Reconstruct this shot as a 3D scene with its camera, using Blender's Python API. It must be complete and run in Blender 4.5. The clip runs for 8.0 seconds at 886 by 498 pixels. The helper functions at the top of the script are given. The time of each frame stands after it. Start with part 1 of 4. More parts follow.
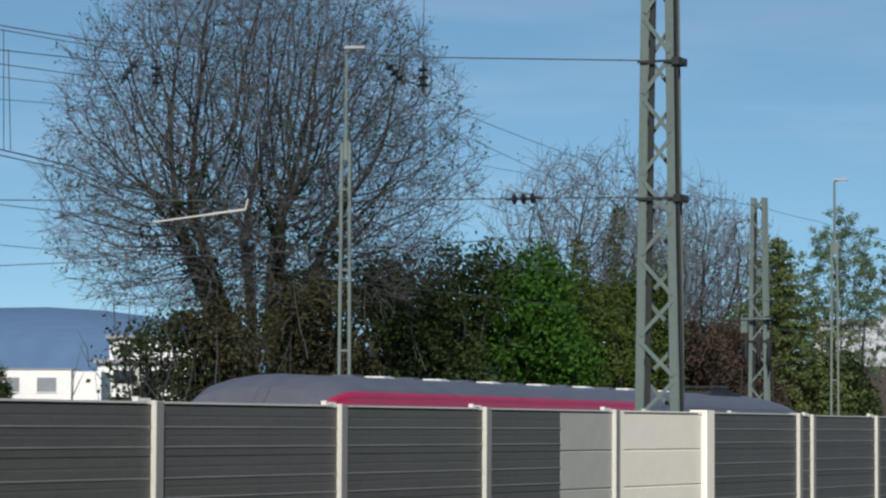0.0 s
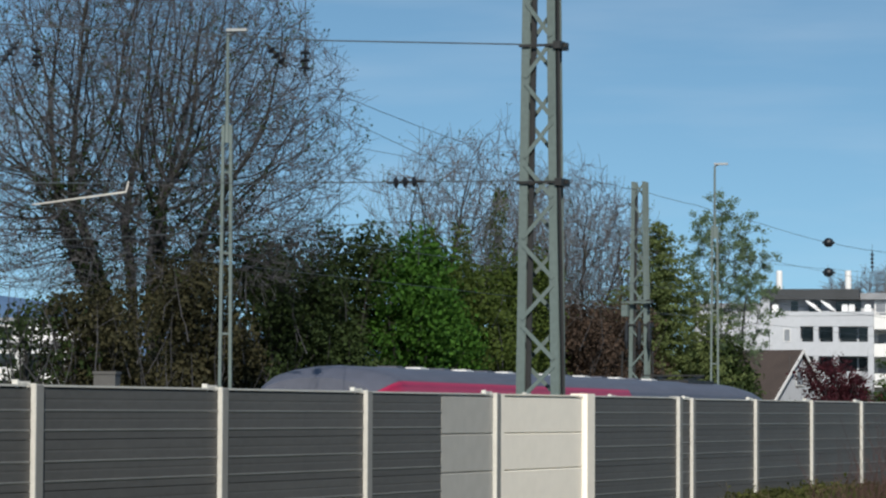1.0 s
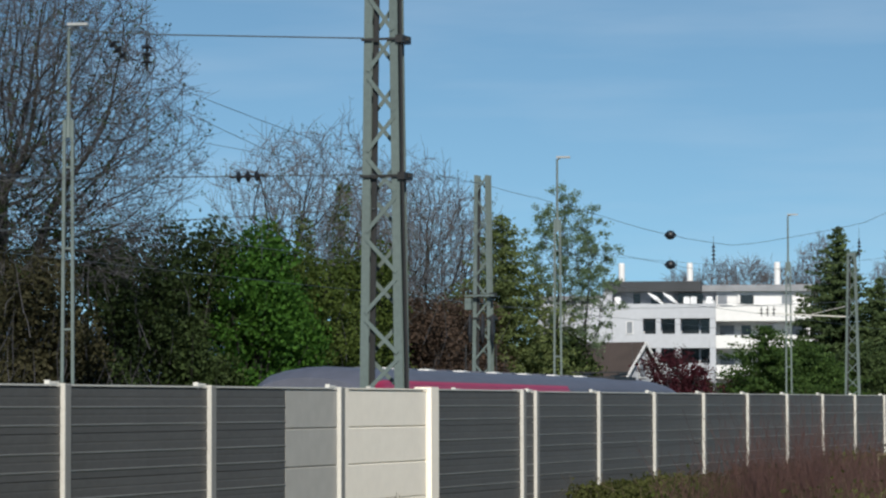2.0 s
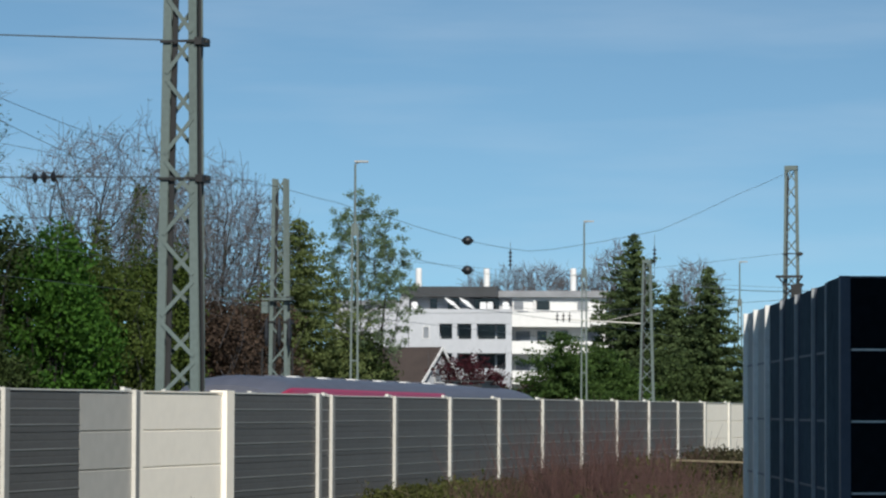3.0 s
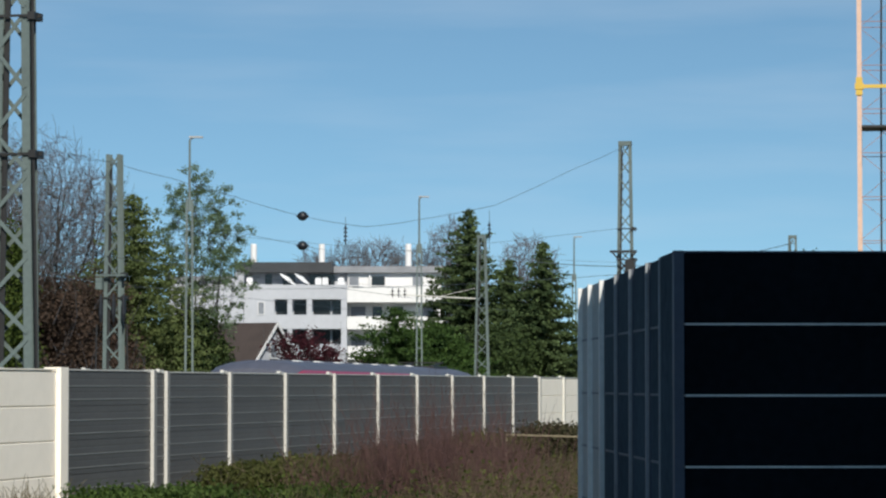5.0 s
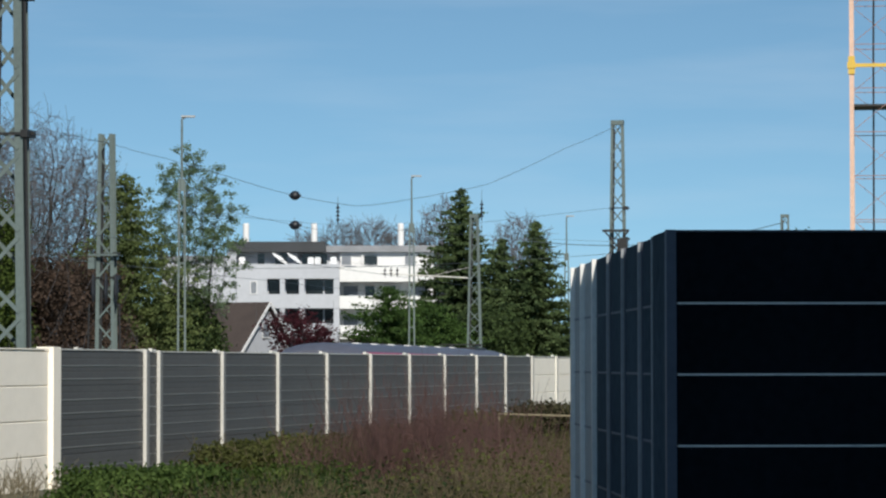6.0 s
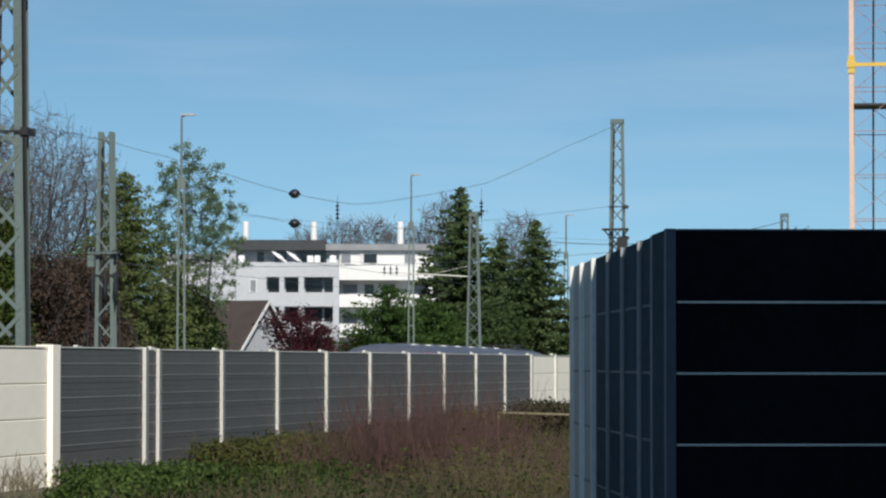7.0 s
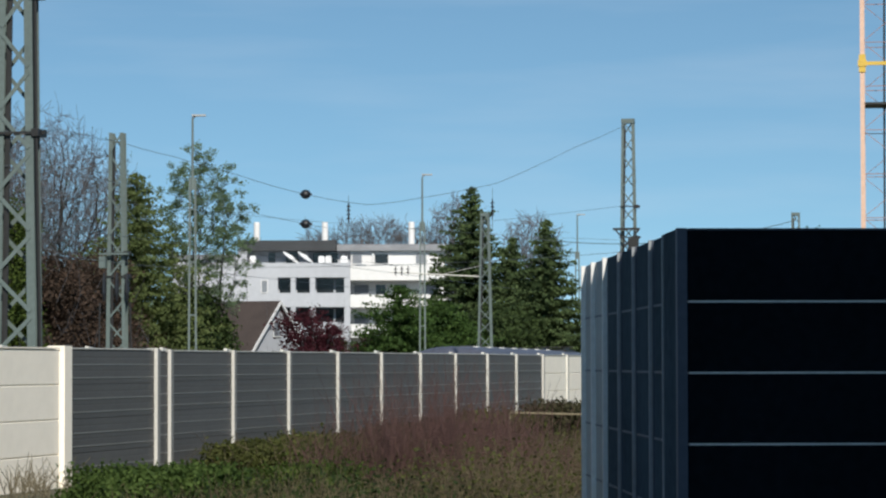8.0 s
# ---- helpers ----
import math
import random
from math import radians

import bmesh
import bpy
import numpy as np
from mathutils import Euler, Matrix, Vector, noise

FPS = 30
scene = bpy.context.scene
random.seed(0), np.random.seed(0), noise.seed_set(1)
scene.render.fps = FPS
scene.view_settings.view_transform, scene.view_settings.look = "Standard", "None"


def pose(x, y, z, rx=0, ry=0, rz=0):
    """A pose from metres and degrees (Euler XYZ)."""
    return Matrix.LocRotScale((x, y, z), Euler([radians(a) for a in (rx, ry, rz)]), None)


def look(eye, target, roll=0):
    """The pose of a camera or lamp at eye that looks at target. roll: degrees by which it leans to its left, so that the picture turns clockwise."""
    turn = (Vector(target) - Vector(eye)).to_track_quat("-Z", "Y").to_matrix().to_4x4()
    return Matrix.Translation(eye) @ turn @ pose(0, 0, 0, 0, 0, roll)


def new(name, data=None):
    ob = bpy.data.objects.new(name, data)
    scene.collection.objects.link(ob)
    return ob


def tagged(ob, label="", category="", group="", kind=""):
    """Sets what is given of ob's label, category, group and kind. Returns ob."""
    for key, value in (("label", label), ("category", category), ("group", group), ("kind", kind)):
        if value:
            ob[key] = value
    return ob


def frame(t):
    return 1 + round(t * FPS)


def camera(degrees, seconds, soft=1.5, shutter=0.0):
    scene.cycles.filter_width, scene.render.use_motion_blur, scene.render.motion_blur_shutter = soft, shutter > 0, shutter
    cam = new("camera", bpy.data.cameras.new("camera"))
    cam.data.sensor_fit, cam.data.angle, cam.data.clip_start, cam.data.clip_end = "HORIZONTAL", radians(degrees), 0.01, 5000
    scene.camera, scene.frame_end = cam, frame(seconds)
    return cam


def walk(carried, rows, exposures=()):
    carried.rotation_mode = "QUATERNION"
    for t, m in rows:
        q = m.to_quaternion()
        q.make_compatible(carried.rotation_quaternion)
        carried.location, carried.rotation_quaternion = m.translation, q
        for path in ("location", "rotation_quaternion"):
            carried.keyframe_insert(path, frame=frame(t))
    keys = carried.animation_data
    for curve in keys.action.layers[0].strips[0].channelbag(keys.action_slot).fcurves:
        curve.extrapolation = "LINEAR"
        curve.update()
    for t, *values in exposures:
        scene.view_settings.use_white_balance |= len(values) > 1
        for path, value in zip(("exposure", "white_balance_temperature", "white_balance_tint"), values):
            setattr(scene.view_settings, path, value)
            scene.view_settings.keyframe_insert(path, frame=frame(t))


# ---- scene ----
# The camera stands 1.75 m above the ground and pans; the tracks run along y, the noise barriers beside them.
EYE = (0.0, 0.0, 1.75)
cam = camera(16.0, 8.0, soft=2.3)
PAN = [  # seconds, yaw, pitch, roll
    (0.0, 23.835, 3.240, -0.267),
    (0.5, 22.780, 3.149, -0.381),
    (1.0, 21.676, 2.948, -0.279),
    (1.2, 21.149, 2.850, -0.171),
    (2.3, 17.818, 2.878, 0.167),
    (2.5, 17.058, 2.882, 0.136),
    (3.0, 15.141, 2.920, -0.238),
    (3.5, 13.826, 2.857, -0.374),
    (4.0, 13.202, 2.686, -0.373),
    (4.5, 12.612, 2.529, -0.141),
    (4.7, 12.362, 2.519, -0.041),
    (5.8, 12.014, 2.189, 0.060),
    (6.0, 12.018, 2.104, 0.060),
    (6.5, 12.009, 2.091, 0.010),
    (7.0, 12.006, 2.077, -0.035),
    (7.5, 12.003, 2.067, -0.056),
    (7.8, 12.053, 2.067, -0.036),
    (7.9, 12.143, 2.072, 0.044),
    (8.0, 12.215, 2.079, 0.120),
]
walk(cam, [(t, pose(*EYE, 90 + pitch, roll, yaw)) for t, yaw, pitch, roll in PAN])

# ---- light: clear spring sky, sun high behind the camera ----
SUN_FROM = Vector((0.31, -0.76, 0.55)).normalized()
world = bpy.data.worlds.new("sky")
scene.world = world
world.use_nodes = True
wn, wl = world.node_tree.nodes, world.node_tree.links
wn.clear()
w_out = wn.new("ShaderNodeOutputWorld")
w_bg = wn.new("ShaderNodeBackground")
w_sky = wn.new("ShaderNodeTexSky")
w_sky.sky_type = "NISHITA"
w_sky.sun_disc = False
w_sky.sun_elevation = math.asin(SUN_FROM.z)
w_sky.sun_rotation = math.atan2(SUN_FROM.x, SUN_FROM.y)
w_sky.air_density, w_sky.dust_density, w_sky.ozone_density = 1.0, 0.3, 2.5
w_bg.inputs["Strength"].default_value = 0.108
# thin cirrus veils low over the horizon
w_co = wn.new("ShaderNodeTexCoord")
w_map = wn.new("ShaderNodeMapping")
w_map.inputs["Scale"].default_value = (5.0, 5.0, 38.0)
w_noise = wn.new("ShaderNodeTexNoise")
w_noise.inputs["Scale"].default_value, w_noise.inputs["Detail"].default_value = 1.6, 5.0
w_ramp = wn.new("ShaderNodeMapRange")
w_ramp.inputs["From Min"].default_value, w_ramp.inputs["From Max"].default_value = 0.45, 0.8
w_ramp.inputs["To Min"].default_value, w_ramp.inputs["To Max"].default_value = 0.0, 0.16
w_mix = wn.new("ShaderNodeMixRGB")
w_mix.inputs[2].default_value = (6.5, 7.2, 8.0, 1)
w_tint = wn.new("ShaderNodeMixRGB")
w_tint.blend_type = "MULTIPLY"
w_tint.inputs[0].default_value = 1.0
w_tint.inputs[2].default_value = (0.815, 1.0, 0.968, 1)
wl.new(w_co.outputs["Generated"], w_map.inputs["Vector"])
wl.new(w_map.outputs[0], w_noise.inputs["Vector"])
wl.new(w_noise.outputs[0], w_ramp.inputs["Value"])
wl.new(w_ramp.outputs[0], w_mix.inputs[0])
# clear air: the deep blue of the higher sky reaches far down
w_lift = wn.new("ShaderNodeMapping")
w_lift.inputs["Location"].default_value, w_lift.inputs["Scale"].default_value = (0, 0, 0.108), (1, 1, 1.5)
wl.new(w_co.outputs["Generated"], w_lift.inputs["Vector"])
wl.new(w_lift.outputs[0], w_sky.inputs["Vector"])
wl.new(w_sky.outputs[0], w_tint.inputs[1])
wl.new(w_tint.outputs[0], w_mix.inputs[1])
wl.new(w_mix.outputs[0], w_bg.inputs["Color"])
wl.new(w_bg.outputs[0], w_out.inputs["Surface"])

sun_data = bpy.data.lights.new("sun", "SUN")
sun_data.energy, sun_data.angle, sun_data.color = 4.8, radians(0.53), (1.0, 0.94, 0.84)
sun = new("sun", sun_data)
sun.matrix_world = look((0, 0, 60), Vector((0, 0, 60)) - SUN_FROM)
scene.view_settings.exposure = 0.0


# ---- materials ----
def mat(name, rgb, rough=0.6, metal=0.0, vary=0.25, scale=6.0, bump=0.0, rgb2=None, spec=0.5, island=0.0, objvar=0.0, stretch=(1, 1, 1)):
    """A surface with coarse stains and fine grain over its base colour."""
    m = bpy.data.materials.new(name)
    m.use_nodes = True
    n, l = m.node_tree.nodes, m.node_tree.links
    b = n["Principled BSDF"]
    b.inputs["Roughness"].default_value, b.inputs["Metallic"].default_value = rough, metal
    b.inputs["Specular IOR Level"].default_value = spec
    co = n.new("ShaderNodeTexCoord")
    mp = n.new("ShaderNodeMapping")
    mp.inputs["Scale"].default_value = stretch
    l.new(co.outputs["Object"], mp.inputs["Vector"])
    big, fine = n.new("ShaderNodeTexNoise"), n.new("ShaderNodeTexNoise")
    big.inputs["Scale"].default_value, big.inputs["Detail"].default_value = scale * 0.15, 4
    fine.inputs["Scale"].default_value, fine.inputs["Detail"].default_value = scale * 2.5, 5
    l.new(mp.outputs[0], big.inputs["Vector"])
    l.new(mp.outputs[0], fine.inputs["Vector"])
    add = n.new("ShaderNodeMath")
    l.new(big.outputs[0], add.inputs[0])
    l.new(fine.outputs[0], add.inputs[1])
    last = add
    if island or objvar:
        rnd = n.new("ShaderNodeNewGeometry" if island else "ShaderNodeObjectInfo")
        mul = n.new("ShaderNodeMath")
        mul.operation = "MULTIPLY_ADD"
        mul.inputs[1].default_value = 2 * (island or objvar)
        l.new(rnd.outputs["Random Per Island" if island else "Random"], mul.inputs[0])
        l.new(add.outputs[0], mul.inputs[2])
        last = n.new("ShaderNodeMath")
        last.operation = "SUBTRACT"
        last.inputs[1].default_value = island or objvar
        l.new(mul.outputs[0], last.inputs[0])
    rng = n.new("ShaderNodeMapRange")
    rng.inputs["From Min"].default_value, rng.inputs["From Max"].default_value = 0.6, 1.4
    l.new(last.outputs[0], rng.inputs["Value"])
    mix = n.new("ShaderNodeMixRGB")
    lo = rgb2 or [c * (1 - vary) for c in rgb]
    hi = rgb if rgb2 else [min(1, c * (1 + vary)) for c in rgb]
    mix.inputs[1].default_value, mix.inputs[2].default_value = (*lo, 1), (*hi, 1)
    l.new(rng.outputs[0], mix.inputs[0])
    l.new(mix.outputs[0], b.inputs["Base Color"])
    if bump:
        bp = n.new("ShaderNodeBump")
        bp.inputs["Strength"].default_value, bp.inputs["Distance"].default_value = bump, 0.02
        l.new(fine.outputs[0], bp.inputs["Height"])
        l.new(bp.outputs[0], b.inputs["Normal"])
    return m


def leaf_mat(name, rgb, rgb2, trans=0.35, rough=0.65):
    m = mat(name, rgb, rough, vary=0.3, scale=1.2, rgb2=rgb2, island=0.35, spec=0.12)
    n, l = m.node_tree.nodes, m.node_tree.links
    tr = n.new("ShaderNodeBsdfTranslucent")
    tr.inputs["Color"].default_value = (rgb[0] * 1.3, rgb[1] * 1.3, rgb[2] * 0.8, 1)
    mx = n.new("ShaderNodeMixShader")
    mx.inputs[0].default_value = trans
    l.new(n["Principled BSDF"].outputs[0], mx.inputs[1])
    l.new(tr.outputs[0], mx.inputs[2])
    l.new(mx.outputs[0], n["Material Output"].inputs["Surface"])
    return m


M_GROUND = mat("meadow_soil", (0.09, 0.10, 0.04), 0.95, rgb2=(0.06, 0.05, 0.035), scale=1.5, bump=0.6)
M_BALLAST = mat("ballast", (0.16, 0.14, 0.12), 0.9, vary=0.5, scale=14, bump=0.8)
M_RAIL = mat("rail_steel", (0.22, 0.17, 0.14), 0.45, 0.8)
M_SLEEPER = mat("sleeper_concrete", (0.3, 0.29, 0.27), 0.9)
M_PANEL = mat("dark_grey_aluminium", (0.084, 0.083, 0.081), 0.55, 0.0, spec=0.3, vary=0.2, scale=3, objvar=0.10, stretch=(1, 1, 2.5))
# The ledges are a paler grey than the boards.
M_LIP = mat("pale_aluminium_edge", (0.23, 0.23, 0.225), 0.45, 0.3, vary=0.2)
M_LIGHTPANEL = mat("grey_aluminium", (0.42, 0.41, 0.38), 0.6, 0.0, vary=0.1, scale=2)
M_CREAM = mat("cream_concrete", (0.92, 0.86, 0.75), 0.8, vary=0.05, scale=2.5, bump=0.15)
M_POST = mat("galvanised_post", (0.60, 0.59, 0.55), 0.5, 0.1, vary=0.12, scale=8)
# Darker post metal: the less lit flange side is toned into the colour.
M_POSTGREY = mat("shade_toned_galvanised", (0.24, 0.24, 0.23), 0.6, 0.1, vary=0.12, scale=8)
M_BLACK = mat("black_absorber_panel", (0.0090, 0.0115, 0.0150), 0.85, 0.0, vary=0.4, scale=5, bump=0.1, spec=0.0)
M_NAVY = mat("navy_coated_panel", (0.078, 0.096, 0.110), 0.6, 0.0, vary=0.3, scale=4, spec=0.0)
M_JOINT = mat("grey_joint_profile", (0.70, 0.68, 0.63), 0.5, 0.2, vary=0.15)
M_NAVYPOST = mat("blue_grey_post", (0.092, 0.106, 0.136), 0.5, 0.0, vary=0.15, spec=0.2)
M_EDGEPOST = mat("shade_toned_blue_steel", (0.27, 0.29, 0.31), 0.45, 0.1, vary=0.25)
M_MAST = mat("green_grey_mast_paint", (0.105, 0.14, 0.135), 0.55, 0.0, vary=0.22, scale=5, bump=0.1)
M_DARKSTEEL = mat("dark_fitting", (0.03, 0.03, 0.03), 0.5, 0.3)
M_WIRE = mat("weathered_copper_wire", (0.08, 0.10, 0.11), 0.5, 0.4)
M_INS = mat("brown_glazed_porcelain", (0.010, 0.012, 0.016), 0.45, 0.0)
M_LAMP = mat("lamp_housing", (0.36, 0.37, 0.37), 0.4, 0.3)
M_TRAINROOF = mat("grey_train_roof", (0.105, 0.112, 0.145), 0.45, 0.1, vary=0.2, scale=2, stretch=(1, 0.3, 1))
M_RED = mat("traffic_red_paint", (0.34, 0.018, 0.065), 0.3, 0.0, vary=0.12, scale=1.5, stretch=(1, 0.3, 1))
M_TRAINWHITE = mat("light_grey_paint", (0.6, 0.6, 0.6), 0.35)
M_GLASS = mat("dark_window_glass", (0.015, 0.018, 0.02), 0.08, 0.0, vary=0.4)
M_WHITE = mat("white_render", (0.70, 0.70, 0.70), 0.85, vary=0.06, scale=0.8)
# White render with bluish shade mixed in, chiefly for the less lit left block.
M_OFFWHITE = mat("shade_tinted_white_render", (0.43, 0.45, 0.49), 0.85, vary=0.08, scale=0.8)
M_ROOFBAND = mat("dark_roof_cladding", (0.030, 0.034, 0.040), 0.6, 0.1)
M_ROOFBAND2 = mat("grey_roof_cladding", (0.22, 0.23, 0.25), 0.6, 0.1)
M_TILE = mat("brown_roof_tiles", (0.050, 0.037, 0.032), 0.85, vary=0.3, scale=5)
M_SHUTTER = mat("grey_shutter", (0.18, 0.20, 0.23), 0.6)
M_AWNING = mat("white_awning_cloth", (0.75, 0.76, 0.78), 0.9)
M_CRANE = mat("orange_crane_paint", (0.62, 0.42, 0.32), 0.45, vary=0.15, scale=3)
M_CRANEYELLOW = mat("yellow_crane_paint", (0.60, 0.40, 0.06), 0.45, vary=0.1)
M_CRANERUST = mat("dull_red_crane_brace", (0.27, 0.15, 0.13), 0.6, vary=0.2, scale=3)
M_BARK = mat("grey_bark", (0.024, 0.023, 0.021), 0.9, vary=0.4, scale=4, bump=0.4)
M_TWIG = mat("grey_brown_twig", (0.072, 0.071, 0.078), 0.9, vary=0.35, scale=2, island=0.3)
M_GREYTWIG = mat("pale_grey_twig", (0.105, 0.106, 0.114), 0.9, vary=0.35, scale=2, island=0.3)
# Far trees only: distance haze is mixed into this paler bark colour.
M_FARBARK = mat("hazy_twig", (0.125, 0.122, 0.13), 0.9, vary=0.3, scale=2, island=0.3)
M_IVY = leaf_mat("ivy_leaf", (0.038, 0.060, 0.019), (0.010, 0.018, 0.007), 0.2)
M_BROWNLEAF = leaf_mat("dry_brown_leaf", (0.064, 0.059, 0.031), (0.018, 0.020, 0.010), 0.2)
M_GREEN = leaf_mat("fresh_green_leaf", (0.066, 0.158, 0.024), (0.011, 0.038, 0.007), 0.3)
M_OLIVE = leaf_mat("olive_green_leaf", (0.085, 0.12, 0.028), (0.03, 0.05, 0.012), 0.3)
M_DARKLEAF = leaf_mat("dark_evergreen_leaf", (0.048, 0.074, 0.024), (0.015, 0.026, 0.009), 0.15)
M_SPRUCE = leaf_mat("spruce_needles", (0.095, 0.135, 0.055), (0.032, 0.052, 0.021), 0.15, 0.7)
M_PLUM = leaf_mat("dark_red_plum_leaf", (0.075, 0.018, 0.027), (0.028, 0.009, 0.012), 0.25)
M_PALELEAF = leaf_mat("pale_spring_leaf", (0.165, 0.230, 0.135), (0.070, 0.110, 0.065), 0.35)
M_REDTWIG = mat("red_dogwood_twig", (0.112, 0.060, 0.052), 0.7, vary=0.35, island=0.4)
M_STRAW = mat("dry_weed_stalk", (0.12, 0.095, 0.053), 0.9, vary=0.4, island=0.4)
M_HEDGELEAF = leaf_mat("bramble_leaf", (0.095, 0.105, 0.032), (0.03, 0.034, 0.013), 0.3)
M_IVYLOW = leaf_mat("low_ivy_leaf", (0.088, 0.135, 0.036), (0.020, 0.040, 0.010), 0.3)
M_CONIFER = leaf_mat("olive_conifer_sprays", (0.14, 0.175, 0.068), (0.085, 0.115, 0.043), 0.3, 0.8)
M_RUSSET = leaf_mat("russet_leaf", (0.085, 0.058, 0.044), (0.032, 0.024, 0.019), 0.2)
M_PALETWIG = mat("pale_dry_twig", (0.20, 0.17, 0.11), 0.9, vary=0.3, island=0.3)
M_GALV = mat("sunlit_toned_galvanised_post", (0.80, 0.80, 0.78), 0.35, 0.2, vary=0.15)
# Paler copy of the navy panel: grazing sun on the far bays, as colour.
M_LITNAVY = mat("sun_paled_navy_panel", (0.34, 0.35, 0.35), 0.6, 0.1, vary=0.25, scale=4)
# Brighter copy of the ivy: sunshine is put into the leaf colour.
M_CLIMBER = leaf_mat("sunlit_ivy_leaf", (0.10, 0.145, 0.035), (0.035, 0.055, 0.014), 0.25)
M_LAUREL = leaf_mat("laurel_leaf", (0.070, 0.125, 0.032), (0.018, 0.038, 0.011), 0.25)
# Distance haze is put into the hills' blue base colour.
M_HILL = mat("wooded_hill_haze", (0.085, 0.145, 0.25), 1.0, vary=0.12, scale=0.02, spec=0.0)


# ---- mesh helpers ----
class Buf:
    """Gathers vertices and faces for one mesh."""

    def __init__(self):
        self.v, self.f, self.mi = [], [], []

    def add(self, vs, fs, slot=0):
        k = len(self.v)
        self.v.extend(tuple(p) for p in vs)
        self.f.extend(tuple(i + k for i in f) for f in fs)
        self.mi.extend([slot] * len(fs))

    def box(self, x0, x1, y0, y1, z0, z1, slot=0, m=None):
        vs = [Vector((x, y, z)) for z in (z0, z1) for x, y in ((x0, y0), (x1, y0), (x1, y1), (x0, y1))]
        if m:
            vs = [m @ p for p in vs]
        self.add(vs, [(3, 2, 1, 0), (4, 5, 6, 7), (0, 1, 5, 4), (1, 2, 6, 5), (2, 3, 7, 6), (3, 0, 4, 7)], slot)

    def bar(self, a, b, w, d=None, slot=0, up=(0, 0, 1)):
        """A square bar from a to b, w by d."""
        a, b = Vector(a), Vector(b)
        t = (b - a).normalized()
        s = t.cross(Vector(up))
        s = s.normalized() if s.length > 1e-4 else Vector((1, 0, 0))
        q = s.cross(t)
        h, k = w / 2, (d or w) / 2
        vs = [p + s * i * h + q * j * k for p in (a, b) for i, j in ((-1, -1), (1, -1), (1, 1), (-1, 1))]
        self.add(vs, [(3, 2, 1, 0), (4, 5, 6, 7), (0, 1, 5, 4), (1, 2, 6, 5), (2, 3, 7, 6), (3, 0, 4, 7)], slot)

    def tube(self, pts, rads, n=6, slot=0, caps=True):
        pts = [Vector(p) for p in pts]
        rings = []
        for i, p in enumerate(pts):
            t = (pts[min(i + 1, len(pts) - 1)] - pts[max(i - 1, 0)]).normalized()
            s = t.cross(Vector((0.31, 0.95, 0.05)) if abs(t.z) > 0.5 else Vector((0, 0, 1))).normalized()
            q = t.cross(s)
            rings.append([p + (s * math.cos(a) + q * math.sin(a)) * rads[i] for a in (2 * math.pi * k / n for k in range(n))])
        vs = [p for r in rings for p in r]
        fs = [(i * n + k, i * n + (k + 1) % n, (i + 1) * n + (k + 1) % n, (i + 1) * n + k) for i in range(len(pts) - 1) for k in range(n)]
        if caps:
            fs += [tuple(range(n - 1, -1, -1)), tuple(range((len(pts) - 1) * n, len(pts) * n))]
        self.add(vs, fs, slot)

    def profile(self, section, y0, y1, slots=None):
        """A closed section in x and z, run along y."""
        n = len(section)
        vs = [(x, y, z) for y in (y0, y1) for x, z in section]
        k = len(self.v)
        self.v.extend(vs)
        for i in range(n):
            self.f.append((k + i, k + (i + 1) % n, k + n + (i + 1) % n, k + n + i))
            self.mi.append(slots[i] if slots else 0)
        self.f += [tuple(k + i for i in range(n - 1, -1, -1)), tuple(k + n + i for i in range(n))]
        self.mi += [0, 0]

    def mesh(self, name, *mats, smooth=False):
        me = bpy.data.meshes.new(name)
        me.from_pydata(self.v, [], self.f)
        for m in mats:
            me.materials.append(m)
        me.polygons.foreach_set("material_index", self.mi)
        if smooth:
            me.polygons.foreach_set("use_smooth", [True] * len(self.f))
        me.update()
        return me


def part(name, buf, material, parent=None, label="", m=None, smooth=False):
    mats = material if isinstance(material, (tuple, list)) else (material,)
    ob = new(name, buf if isinstance(buf, bpy.types.Mesh) else buf.mesh(name, *mats, smooth=smooth))
    if parent:
        ob.parent = parent
    if m is not None:
        ob.matrix_basis = m
    if label:
        tagged(ob, label)
    return ob


def thing(name, m, label, category, group="", kind=""):
    ob = new(name)
    ob.empty_display_size = 0.2
    ob.matrix_basis = m
    return tagged(ob, label, category, group, kind)
RAIL_Z = -1.6
TRACKS = (-24.0, -28.6)


def grade(y):
    """The line falls gently away from the near mast."""
    return -0.0042 * (min(max(y, -60), 230) - 47)


